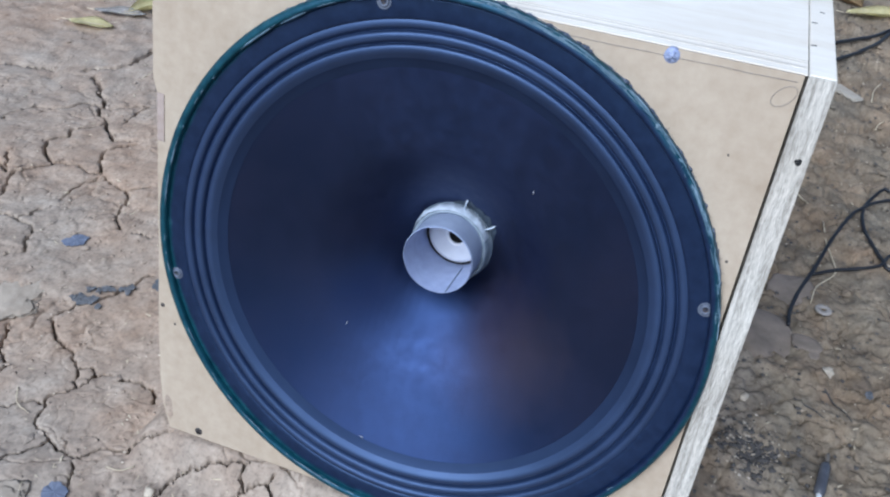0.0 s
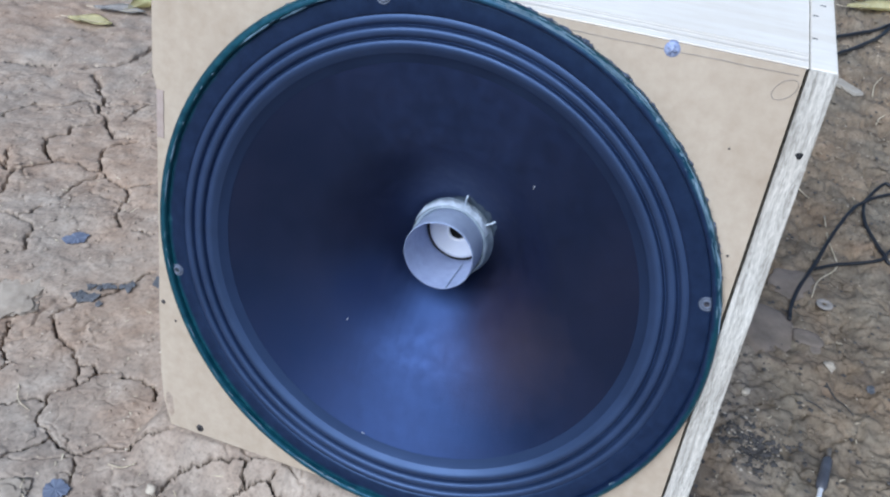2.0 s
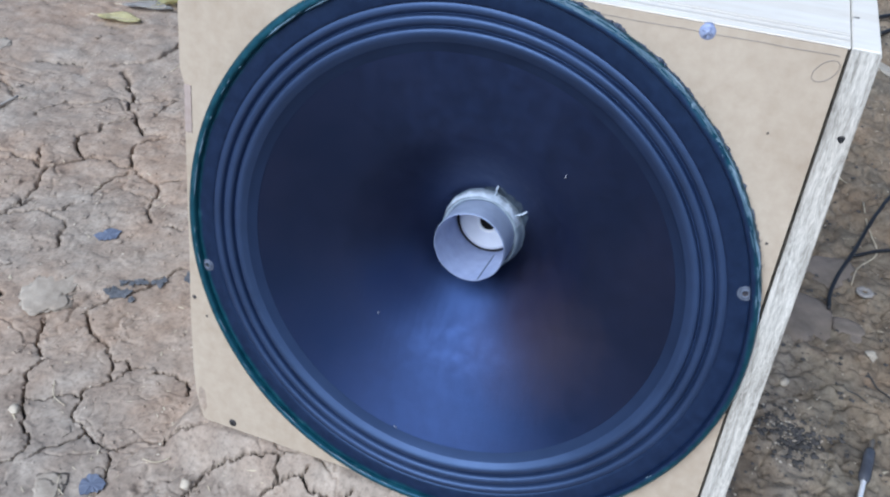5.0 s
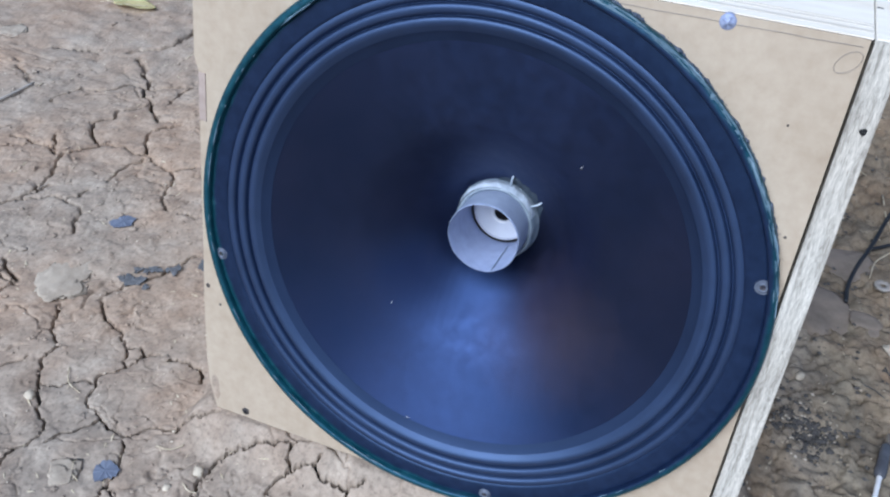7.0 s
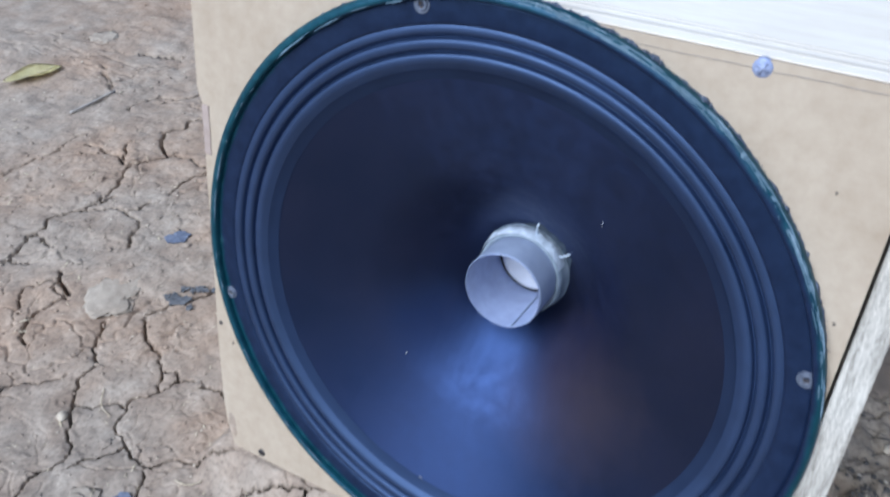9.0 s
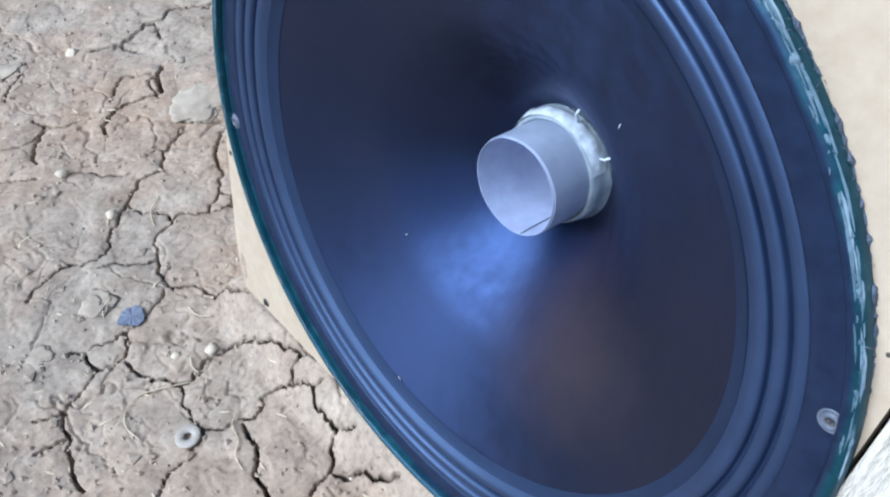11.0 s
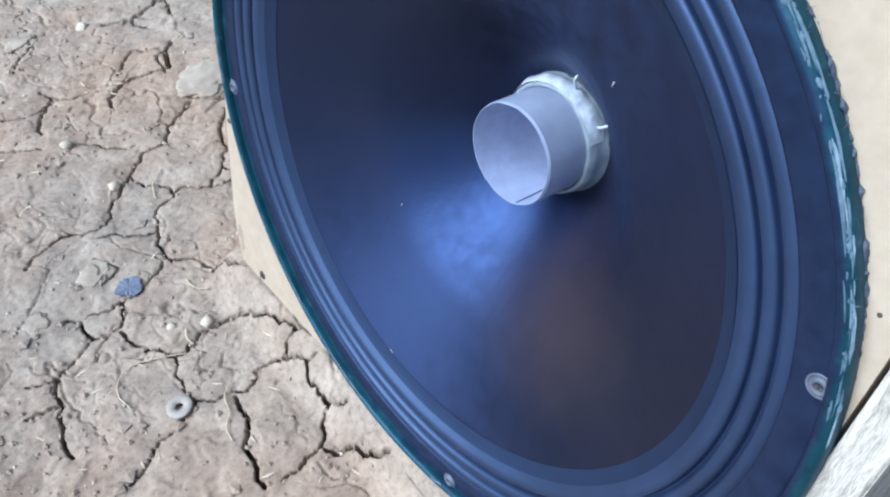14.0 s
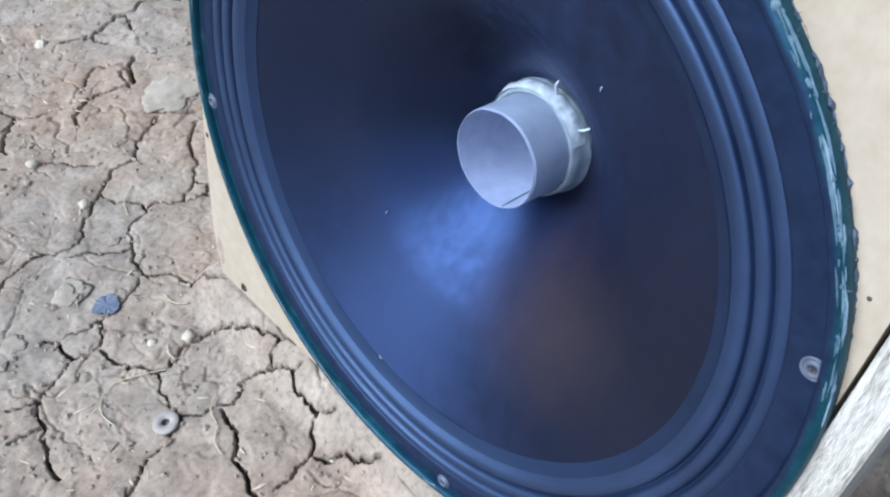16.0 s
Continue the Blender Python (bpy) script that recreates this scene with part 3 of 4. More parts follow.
part("bottom_panel", box_bm(X0 + 0.021, X1, d.y + 0.002, BACK, 0.006, 0.022), PINE, cabinet, smooth=False)
part("back_panel", box_bm(X0 + 0.004, X1 + 0.0018, BACK + 0.001, BACK + 0.013, 0.004, top_z - 0.002), PINE, cabinet, smooth=False)
slots = []
for x, z, r, mat in ((0.1212, 0.3815, 0.0047, BLUE_ZINC), (-0.1595, 0.0172, 0.0036, RUST)):
    s = part("screw", screw_head_bm(r), mat, cabinet, "countersunk cross-slot screw head")
    s.matrix_local = FRONT @ pose(x, 0.0005, z, 0, 25, 0)
    slots.append((s, part("cross_slot", cross_slot_bm(r), BLUE_ZINC if mat is BLUE_ZINC else DARK, cabinet)))
for x, z, r in ((0.1806, 0.2746, 0.0010), (-0.192, 0.1244, 0.0022), (-0.1816, 0.1108, 0.0013), (0.164, 0.3358, 0.0008)):
    s = part("nail_hole", spin_bm([(0.0001, -0.0002), (r * 0.7, -0.0003), (r, 0.0003)], 12), RUST, cabinet, "small dark nail hole")
    s.matrix_local = FRONT @ pose(x, 0, z)
s = part("knot_hole", spin_bm([(0.0001, -0.0003), (0.0016, -0.0004), (0.0023, 0.0004)], 14, 0.0003), DARK, cabinet, "dark knot in the plywood edge")
s.matrix_local = FRONT @ pose(0.199, -0.0015, 0.341)
loop = [(0.1818 + 0.0056 * math.cos(t) + 0.0016 * math.sin(t), -0.0003, 0.3730 - 0.0042 * math.sin(t) + 0.0042 * math.cos(t)) for t in (k * 0.3 for k in range(24))]
s = part("pencil_loop", tube_bm(loop, 0.00016, 5), PENCIL, cabinet, "pencilled loop")
s.matrix_local = FRONT
s = part("pencil_line", tube_bm([(0.06 + 0.0126 * k, -0.0002, 0.3804 + 0.0001 * k + 0.0002 * math.sin(2.1 * k)) for k in range(11)], 0.00018, 5), PENCIL, cabinet, "pencilled guide line")
s.matrix_local = FRONT

part("top_edge", box_bm(X1 + 0.0020, XS - 0.0004, a.y + 0.002, BACK + 0.008, a.z - 0.002, a.z + 0.0006, 0.0005), PINE, cabinet, "pale sawn upper edge of the side", smooth=False)
for off, deep in ((0.0075, 0.0028), (0.0142, 0.0016), (0.0178, 0.0008)):
    y = top_front.y + off
    part("ply_layer", box_bm(X0 + 0.002, X1 + 0.0008, y, y + deep, top_z - 0.001, top_z + 0.0008, 0.0001), PLY_LAYER, cabinet, "grey glue line in the plywood", smooth=False)
for x, y, turn in ((0.1930, 0.1567, 5), (0.1975, 0.1765, -20), (0.1926, 0.1203, 0), (0.1990, 0.214, 35)):
    s = part("nail_mark", box_bm(-0.0016, 0.0016, -0.0005, 0.0005, -0.0004, 0.0003, 0.0002), RUST, cabinet, "dark nail mark")
    s.matrix_local = pose(x, y, a.z + 0.0006, 0, 0, turn)

# ---- loudspeaker ----
CENTRE = FRONT @ pose(0, 0, 0.2)
speaker = thing("loudspeaker", CENTRE, "large round navy-black loudspeaker without dust cap in a wooden cabinet", "loudspeaker")
part("flange", spin_bm([(0.172, 0.004), (0.172, -0.0014), (0.1745, -0.0026), (0.184, -0.0026), (0.1868, -0.0026), (0.1870, 0.001)], 160), FLANGE_WORN, speaker, "navy-black painted steel flange")
part("rim", spin_bm([(0.1852, -0.0024), (0.1855, -0.0050), (0.1860, -0.0062), (0.1870, -0.0068), (0.1888, -0.0066), (0.1904, -0.0056), (0.1914, -0.0036), (0.1914, 0.0008)], 160, 0.00025, 3), FLANGE_WORN, speaker, "worn teal outer rim")


SURROUND_LINE = [(0.1750, -0.0024), (0.1746, -0.0018), (0.1738, -0.0014), (0.1716, -0.0022), (0.1694, -0.0021), (0.1680, -0.0010), (0.1670, 0.0012), (0.1663, 0.0012), (0.1653, -0.0008), (0.1636, -0.0015), (0.1612, -0.0010), (0.1600, 0.0004), (0.1593, 0.0025), (0.1585, 0.0026), (0.1576, 0.0006), (0.1558, 0.0000), (0.1536, 0.0005), (0.1514, 0.0019), (0.1492, 0.0034), (0.1470, 0.0048), (0.1464, 0.0052)]
surround_points = [tuple(p[:2]) for p in smooth_path([(r, y, 0) for r, y in SURROUND_LINE], 4)]
part("surround", spin_bm(surround_points, 160), ROLL, speaker, "corrugated doped cloth surround")
CONE_LINE = [(0.1478, 0.0048), (0.135, 0.0098), (0.12, 0.0158), (0.102, 0.0230), (0.085, 0.0306), (0.070, 0.0420), (0.056, 0.0556), (0.045, 0.0668), (0.037, 0.0752), (0.0305, 0.0816)]
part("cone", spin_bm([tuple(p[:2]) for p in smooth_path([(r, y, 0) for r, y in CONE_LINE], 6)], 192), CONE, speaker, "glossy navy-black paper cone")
edge = [(0.1496, 0.0029), (0.1482, 0.0038), (0.1468, 0.0046), (0.1450, 0.0055), (0.1434, 0.0063)]
part("cone_edge", spin_bm(edge, 160, 0.0001, 9), mottled("doped_edge_of_the_cone", (0.005, 0.008, 0.021), (0.008, 0.013, 0.031), 0.5, 60, spec=0.8, tint=(0.3, 0.48, 1.0)), speaker, "doped joint between cone and surround")
part("neck_collar", spin_bm([(0.0318, 0.0832), (0.0300, 0.0800), (0.0292, 0.0755), (0.0285, 0.0706), (0.0270, 0.0693), (0.0258, 0.0715)], 72, 0.00025, 5), COLLAR, speaker, "grey varnished collar at the cone's neck")


def glue_bm(a0, a1, seed):
    """An uneven bead of glue laid on part of the collar."""
    rnd = random.Random(seed)
    bm = bmesh.new()
    rings, n = [], 48
    for i in range(n + 1):
        a = radians(a0 + (a1 - a0) * i / n)
        w = 0.0016 * min(1, 5 * i / n, 5 * (n - i) / n) * (0.8 + 0.5 * math.sin(i * 0.9) * rnd.random()) + 0.0001
        ring = []
        for k in range(9):
            t = k / 8
            r = 0.0288 + 0.0009 * t + w * math.sin(math.pi * t) + rnd.uniform(-0.00012, 0.00012)
            ring.append(bm.verts.new((r * math.cos(a), 0.0700 + 0.0105 * t + rnd.uniform(-0.0002, 0.0002), r * math.sin(a))))
        rings.append(ring)
    for p, q in zip(rings, rings[1:]):
        for k in range(8):
            bm.faces.new((p[k], p[k + 1], q[k + 1], q[k]))
    bmesh.ops.recalc_face_normals(bm, faces=bm.faces[:])
    return bm


def film_bm(a0, a1, seed):
    """A thin ragged skin of varnish spread from the collar over the cone."""
    rnd = random.Random(seed)
    bm = bmesh.new()
    rings, n = [], 56
    line = CONE_LINE[::-1]
    for i in range(n + 1):
        a = radians(a0 + (a1 - a0) * i / n)
        reach = 0.0322 + 0.0085 * min(1, 4 * i / n, 4 * (n - i) / n) * (0.72 + 0.5 * noise.noise((i * 0.16, seed, 1)) + 0.3 * noise.noise((i * 0.6, seed, 5)))
        ring = []
        for k in range(7):
            r = 0.0308 + (reach - 0.0308) * k / 6
            y = float(np.interp(r, [q[0] for q in line], [q[1] for q in line])) - 0.0011 + 0.0009 * (k / 6) ** 3 + rnd.uniform(-0.0002, 0.0002)
            ring.append(bm.verts.new((r * math.cos(a), y, r * math.sin(a))))
        rings.append(ring)
    for p, q in zip(rings, rings[1:]):
        for k in range(6):
            bm.faces.new((p[k], p[k + 1], q[k + 1], q[k]))
    bmesh.ops.recalc_face_normals(bm, faces=bm.faces[:])
    return bm


part("varnish_skin", film_bm(18, 96, 4), mottled("smeared_clear_varnish", (0.010, 0.016, 0.026), (0.055, 0.075, 0.105), 0.22, 180, bump_d=0.0008), speaker, "ragged skin of varnish round the collar")
part("glue_bead", glue_bm(24, 172, 8), GLUE, speaker, "uneven bead of cured pale glue")
part("coil_winding", spin_bm([(0.0259, 0.0795), (0.0258, 0.0466), (0.0256, 0.0459), (0.0253, 0.0466)], 72, 0.00012, 6), mottled("dull_enamelled_winding", (0.18, 0.22, 0.33), (0.28, 0.335, 0.465), 0.5, 60), speaker, "dull grey outer layer of the tube")
part("voice_coil_former", spin_bm([(0.0262, 0.090), (0.0256, 0.070), (0.0254, 0.0453), (0.02525, 0.0450), (0.0251, 0.0453), (0.0250, 0.105)], 72, 0.00018, 6), FORMER, speaker, "pale grey paper coil tube")
part("coil_seam", tube_bm([(0.0247 * math.cos(radians(-68)), 0.0455 + 0.0035 * k, 0.0247 * math.sin(radians(-68))) for k in range(13)], 0.00035, 6), COLLAR, speaker, "glued seam inside the tube")
part("pole_piece", spin_bm([(0.0064, 0.0930), (0.0068, 0.0922), (0.0078, 0.0912), (0.0085, 0.0918), (0.0195, 0.0916), (0.0222, 0.0926), (0.0226, 0.094), (0.0226, 0.125)], 64), STEEL, speaker, "turned steel pole piece with a vent hole")
# coil gap and vent bore: the shade inside is painted near-black
part("coil_gap", spin_bm([(0.0249, 0.0945), (0.0225, 0.0945)], 64), DARK, speaker)
part("vent", spin_bm([(0.0066, 0.0928), (0.0062, 0.094), (0.0062, 0.110), (0.0001, 0.110)], 32), DARK, speaker)
for ang, length in ((78, 0.008), (38, 0.009)):
    r = 0.034
    x, z = r * math.cos(radians(ang)), r * math.sin(radians(ang))
    part("lead_wire", tube_bm(smooth_path([(x * 0.88, 0.0760, z * 0.88), (x * 1.0, 0.0735, z * 1.0), (x * 1.10, 0.0715, z * 1.12), (x * 1.18, 0.0735, z * 1.2)], 5), 0.0007, 7), GLUE, speaker, "stub of coil lead")
for k in range(4):
    ang = 0.2360 + k * math.pi / 2
    s = part("mounting_screw", ring_head_bm(0.0037), ZINC, speaker, "dull mounting screw with a dark recess")
    s.matrix_local = pose(0.1829 * math.cos(ang), -0.0025, 0.1829 * math.sin(ang), 0, 15 + 40 * k, 0)
    slots.append((s, part("recess", recess_bm(0.0037), RUST, speaker)))
    part("washer_ring", spin_bm([(0.0036, -0.0003), (0.0040, -0.0006), (0.0045, -0.0004), (0.0047, 0.0002)], 24), ZINC, speaker).matrix_local = s.matrix_local

# sealant squeezed out between rim and board
def sealant_bm(a0, a1, seed, lumps=0.0022, radius=0.1914, base=0.0004, high=1.0, rough=0.2, slow=1.0):
    rnd = random.Random(seed)
    n = int((a1 - a0) * 3)
    bm = bmesh.new()
    rings = []
    for i in range(n + 1):
        a = radians(a0 + (a1 - a0) * i / n)
        q = 0.45 + 1.3 * noise.noise((i * 0.11 * slow, seed, 0)) + 0.8 * noise.noise((i * 0.43 * slow, seed, 4))
        w = lumps * max(0.12 if rough > 0.15 else 0.34, q) * min(1, 6 * i / n, 6 * (n - i) / n) + 0.0002
        r = radius + 0.0008 * noise.noise((i * 0.2, seed, 9))
        ring = []
        for k in range(7):
            t = math.pi * k / 6
            rr, y = r - w * 0.55 * math.cos(t) + rnd.uniform(-rough, rough) * w, -w * high * math.sin(t) + base + rnd.uniform(-rough, rough) * w * high
            ring.append(bm.verts.new((rr * math.cos(a), y, rr * math.sin(a))))
        rings.append(ring)
    for p, q in zip(rings, rings[1:]):
        for k in range(6):
            bm.faces.new((p[k], p[k + 1], q[k + 1], q[k]))
    bmesh.ops.recalc_face_normals(bm, faces=bm.faces[:])
    return bm


SEALANT = mottled("scraped_blue_grey_sealant", (0.03, 0.07, 0.105), (0.12, 0.19, 0.26), 0.45, 260, bump_d=0.0008)
PALE_SEALANT = mottled("dried_pale_sealant", (0.09, 0.15, 0.21), (0.22, 0.30, 0.38), 0.55, 260, bump_d=0.0006)
GASKET = mottled("torn_blue_black_gasket", (0.012, 0.018, 0.035), (0.10, 0.13, 0.19), 0.5, 260, bump_d=0.0008)


def smear_bm(a0, a1, count, seed, r0=0.1874, spread=0.0028):
    """Many short scraped streaks that lie along the rim's bevel."""
    rnd = random.Random(seed)
    bm = bmesh.new()
    for _ in range(count):
        a = rnd.uniform(a0, a1)
        r = r0 + spread * rnd.random()
        half = math.degrees((0.001 + 0.013 * rnd.random() ** 2) / r)
        wide, tall, tilt = rnd.uniform(0.0002, 0.0006), rnd.uniform(0.0002, 0.0005), rnd.uniform(-0.0003, 0.0003)
        top = -0.0068 + max(0, r - 0.1888) * 0.75
        rings, n = [], 7
        for i in range(n + 1):
            u = 2 * i / n - 1
            w = wide * (1 - u * u) ** 0.5 * rnd.uniform(0.6, 1.2) + 0.00005
            b, c = radians(a + half * u), r + tilt * u
            rings.append([bm.verts.new(((c + dr * w) * math.cos(b), top + 0.0003 - h * tall, (c + dr * w) * math.sin(b))) for dr, h in ((-1, 0), (-0.4, 0.8), (0.4, 1.0), (1, 0))])
        for p, q in zip(rings, rings[1:]):
            for k in range(3):
                bm.faces.new((p[k], p[k + 1], q[k + 1], q[k]))
    bmesh.ops.recalc_face_normals(bm, faces=bm.faces[:])
    return bm


def bristle_bm(a0, a1, count, seed):
    """Torn fibres that stick out past the rim."""
    rnd = random.Random(seed)
    bm = bmesh.new()
    for _ in range(count):
        a, lean = radians(rnd.uniform(a0, a1)), rnd.uniform(-0.8, 0.8)
        out = Vector((math.cos(a), 0, math.sin(a)))
        side = Vector((-math.sin(a), 0, math.cos(a)))
        length, thick = 0.0008 + 0.0034 * rnd.random() ** 3, rnd.uniform(0.00018, 0.00045)
        p = out * 0.1906 + Vector((0, rnd.uniform(-0.0045, -0.0012), 0))
        q = p + (out * math.cos(lean) + side * math.sin(lean)) * length + Vector((0, rnd.uniform(-0.0012, 0.0006), 0))
        base = [bm.verts.new(p + side * thick * x + Vector((0, thick * y, 0))) for x, y in ((-1, 0), (0, -1), (1, 0), (0, 1))]
        tip = bm.verts.new(q)
        for k in range(4):
            bm.faces.new((base[k], base[(k + 1) % 4], tip))
    bmesh.ops.recalc_face_normals(bm, faces=bm.faces[:])
    return bm


for a0, a1, seed, w in ((14, 58, 3, 0.0018), (50, 92, 6, 0.0020), (112, 131, 4, 0.0014)):
    part("torn_gasket", sealant_bm(a0, a1, seed, w), GASKET, speaker, "ragged dark gasket edge", smooth=False)
for a0, a1, seed, w in ((8, 60, 13, 0.0019), (48, 98, 14, 0.0021), (104, 130, 15, 0.0012)):
    part("sealant_bead", sealant_bm(a0, a1, seed, w, 0.1894, -0.0054, 0.4, 0.25, 1.8), SEALANT, speaker, "smeared blue-grey sealant along the rim")
part("sealant_smear", smear_bm(12, 96, 110, 17, 0.1886, 0.0024), SEALANT, speaker, "scraped blue-grey sealant streaks")["kind"] = "stuff"
part("sealant_smear", smear_bm(10, 94, 20, 18, 0.1898, 0.0014), PALE_SEALANT, speaker, "dried pale sealant flakes")["kind"] = "stuff"
part("sealant_smear", smear_bm(100, 330, 46, 19, 0.1853, 0.0016), SEALANT, speaker, "chipped paint streaks along the rim")["kind"] = "stuff"
part("frayed_edge", bristle_bm(10, 100, 150, 20), GASKET, speaker, "torn fibres at the rim")["kind"] = "stuff"
STRIP = mottled("pinkish_torn_veneer", (0.30, 0.235, 0.205), (0.41, 0.335, 0.30), 0.8, 150)
s = part("torn_strip", prism_bm([(-0.0006, 0.255), (-0.0007, 0.2878), (0.0004, 0.288), (0.0004, 0.254)], X0 + 0.0034, X0 + 0.0085, 0), STRIP, cabinet, "torn pinkish veneer strip", smooth=False)
s.matrix_local = FRONT


# ---- things lying on the soil ----
def on_ground(x, y, turn=0, lift=0.0):
    return pose(x, y, height_at(x, y) + lift, 0, 0, turn)


def lump_bm(size, seed, flat=0.7, sub=2, ragged=1.0):
    bm = bmesh.new()
    bmesh.ops.create_icosphere(bm, subdivisions=sub, radius=1)
    rnd = random.Random(seed)
    off = Vector((rnd.uniform(0, 50), rnd.uniform(0, 50), rnd.uniform(0, 50)))
    for v in bm.verts:
        k = 1 + 0.55 * noise.noise(v.co * 1.1 + off) + ragged * (0.25 * noise.noise(v.co * 3.1 + off) + 0.13 * noise.noise(v.co * 7.3 + off) + 0.07 * noise.noise(v.co * 16 + off))
        v.co = Vector((v.co.x * k, v.co.y * k * rnd.uniform(0.97, 1.03), v.co.z * k * flat)) * size
    return bm


def lump(name, x, y, size, seed, mat, label, category, flat=0.7, group="", ragged=1.0):
    ob = part(name, lump_bm(size, seed, flat, 4 if size > 0.008 else 2, ragged), mat, None, smooth=size < 0.006 or flat < 0.4)
    ob.matrix_world = on_ground(x, y, seed * 47, size * 0.25 if flat > 0.5 else -size * flat * 0.38)
    return tagged(ob, label, category, group)


for k, (x, y, r) in enumerate(((-0.181, -0.035, 0.0050), (-0.358, -0.025, 0.0046), (-0.4315, -0.0343, 0.0048), (-0.5987, 0.0525, 0.006), (0.336, 0.332, 0.0065), (0.261, 0.267, 0.0045), (-0.196, -0.056, 0.0032))):
    lump("pebble", x, y, r, k + 1, STONE, "small pale pebble on dry soil", "pebble", 0.75, "pale pebbles")
for k, (x, y, r) in enumerate(((-0.430, 0.106, 0.030), (-0.278, -0.079, 0.013), (-0.262, -0.132, 0.010), (-0.623, -0.007, 0.016), (-0.881, 0.519, 0.018))):
    lump("soil_clod", x, y, r, k + 21, CRUST, "flat crusty clod of pale soil", "clod", 0.12, "soil clods")

for k, (x, y, r, f) in enumerate(((0.272, 0.364, 0.038, 0.24), (0.316, 0.362, 0.015, 0.3), (0.305, 0.465, 0.026, 0.2))):
    lump("soil_mound", x, y, r, k + 41, MOUND, "smooth mound of trodden brown soil", "mound", f, "soil mounds", 0.3)

washer = part("washer", spin_bm([(0.0028, 0.0), (0.0028, 0.0015), (0.0082, 0.0017), (0.0088, 0.0010), (0.0088, 0.0)], 40, closed=True), mottled("dusty_steel_washer", (0.30, 0.27, 0.245), (0.42, 0.385, 0.35), 0.8, 200, metal=0.1))
washer.data.transform(Matrix.Rotation(radians(90), 4, "X"))
washer.matrix_world = on_ground(-0.1304, -0.0837, 0, 0.002) @ pose(0, 0, 0, 4, -3, 0)
tagged(washer, "dusty flat steel washer lying on soil", "washer", "washers")
w2 = copy_thing(washer, on_ground(0.334, 0.433, 0, 0.0016))
tagged(w2, "half-buried dusty steel washer in soil", "washer", "washers")


def scrap_bm(size, seed, n=18, jag=0.4):
    rnd = random.Random(seed)
    bm = bmesh.new()
    top, low = [], []
    for i in range(n):
        a = 2 * math.pi * i / n
        r = size * (0.8 + jag * (0.9 * noise.noise((1.3 * math.cos(a), 1.3 * math.sin(a), seed * 3.7)) + 0.5 * noise.noise((4 * math.cos(a), 4 * math.sin(a), seed * 1.9)) - 0.25 * rnd.random()))
        z = 0.0012 + 0.0012 * rnd.random()
        top.append(bm.verts.new((r * math.cos(a), r * math.sin(a) * 0.8, z)))
        low.append(bm.verts.new((r * math.cos(a), r * math.sin(a) * 0.8, z - 0.0010)))
    c, d = bm.verts.new((0, 0, 0.0022)), bm.verts.new((0, 0, 0.001))
    for i in range(n):
        j = (i + 1) % n
        bm.faces.new((c, top[i], top[j]))
        bm.faces.new((d, low[j], low[i]))
        bm.faces.new((top[i], low[i], low[j], top[j]))
    return bm


for x, y, r, seed, mat, label in ((-0.2478, -0.0636, 0.0140, 5, BLUE_CHIP, "faded blue plastic scrap on soil"), (-0.439, 0.205, 0.016, 7, BLUE_CHIP, "faded blue plastic scrap on soil"), (0.376, 0.318, 0.007, 8, GREY_CHIP, "dark grey charred scrap on soil")):
    ob = part("scrap", scrap_bm(r, seed, 30, 0.34), mat, None, smooth=False)
    ob.matrix_world = on_ground(x, y, seed * 33, 0.0005)
    tagged(ob, label, "scrap", "scraps")
rnd = random.Random(31)
for k in range(15):
    u = rnd.random()
    ob = part("scrap", scrap_bm(rnd.uniform(0.004, 0.010), 50 + k, 22, 0.7), GREY_CHIP, None, smooth=False)
    ob.matrix_world = on_ground(-0.378 + 0.050 * u + rnd.gauss(0, 0.004), 0.122 + 0.062 * u + rnd.gauss(0, 0.006), rnd.uniform(0, 360), 0.0004 + 0.0003 * k / 15)
    tagged(ob, "dark blue-grey charred scrap beside a crack", "scrap", "charred scraps")


def leaf(x, y, length, width, turn, curl, mat, label):
    bm = bmesh.new()
    n, m = 14, 6
    grid = []
    for i in range(n + 1):
        u = i / n
        half = width * math.sin(math.pi * min(1, u * 0.97 + 0.015)) ** 0.75 / 2
        row = []
        for k in range(m + 1):
            v = 2 * k / m - 1
            z = curl * (abs(v) ** 1.6) * half * 1.2 + 0.35 * curl * length * (u - 0.5) ** 2 + 0.0015 * math.sin(9 * u + 3 * v)
            row.append(bm.verts.new(((u - 0.5) * length, v * half, z)))
        grid.append(row)
    for i in range(n):
        for k in range(m):
            bm.faces.new((grid[i][k], grid[i + 1][k], grid[i + 1][k + 1], grid[i][k + 1]))
    bmesh.ops.solidify(bm, geom=bm.faces[:], thickness=0.0004)
    root = thing("dry_leaf", on_ground(x, y, turn, 0.003), label, "leaf", "fallen leaves")
    part("blade", bm, mat, root)
    part("midrib", tube_bm([((u / 10 - 0.65) * length, 0, 0.35 * curl * length * (u / 10 - 0.5) ** 2 + 0.0008) for u in range(0, 11)], 0.0006, 6), STRAW, root)
    return root


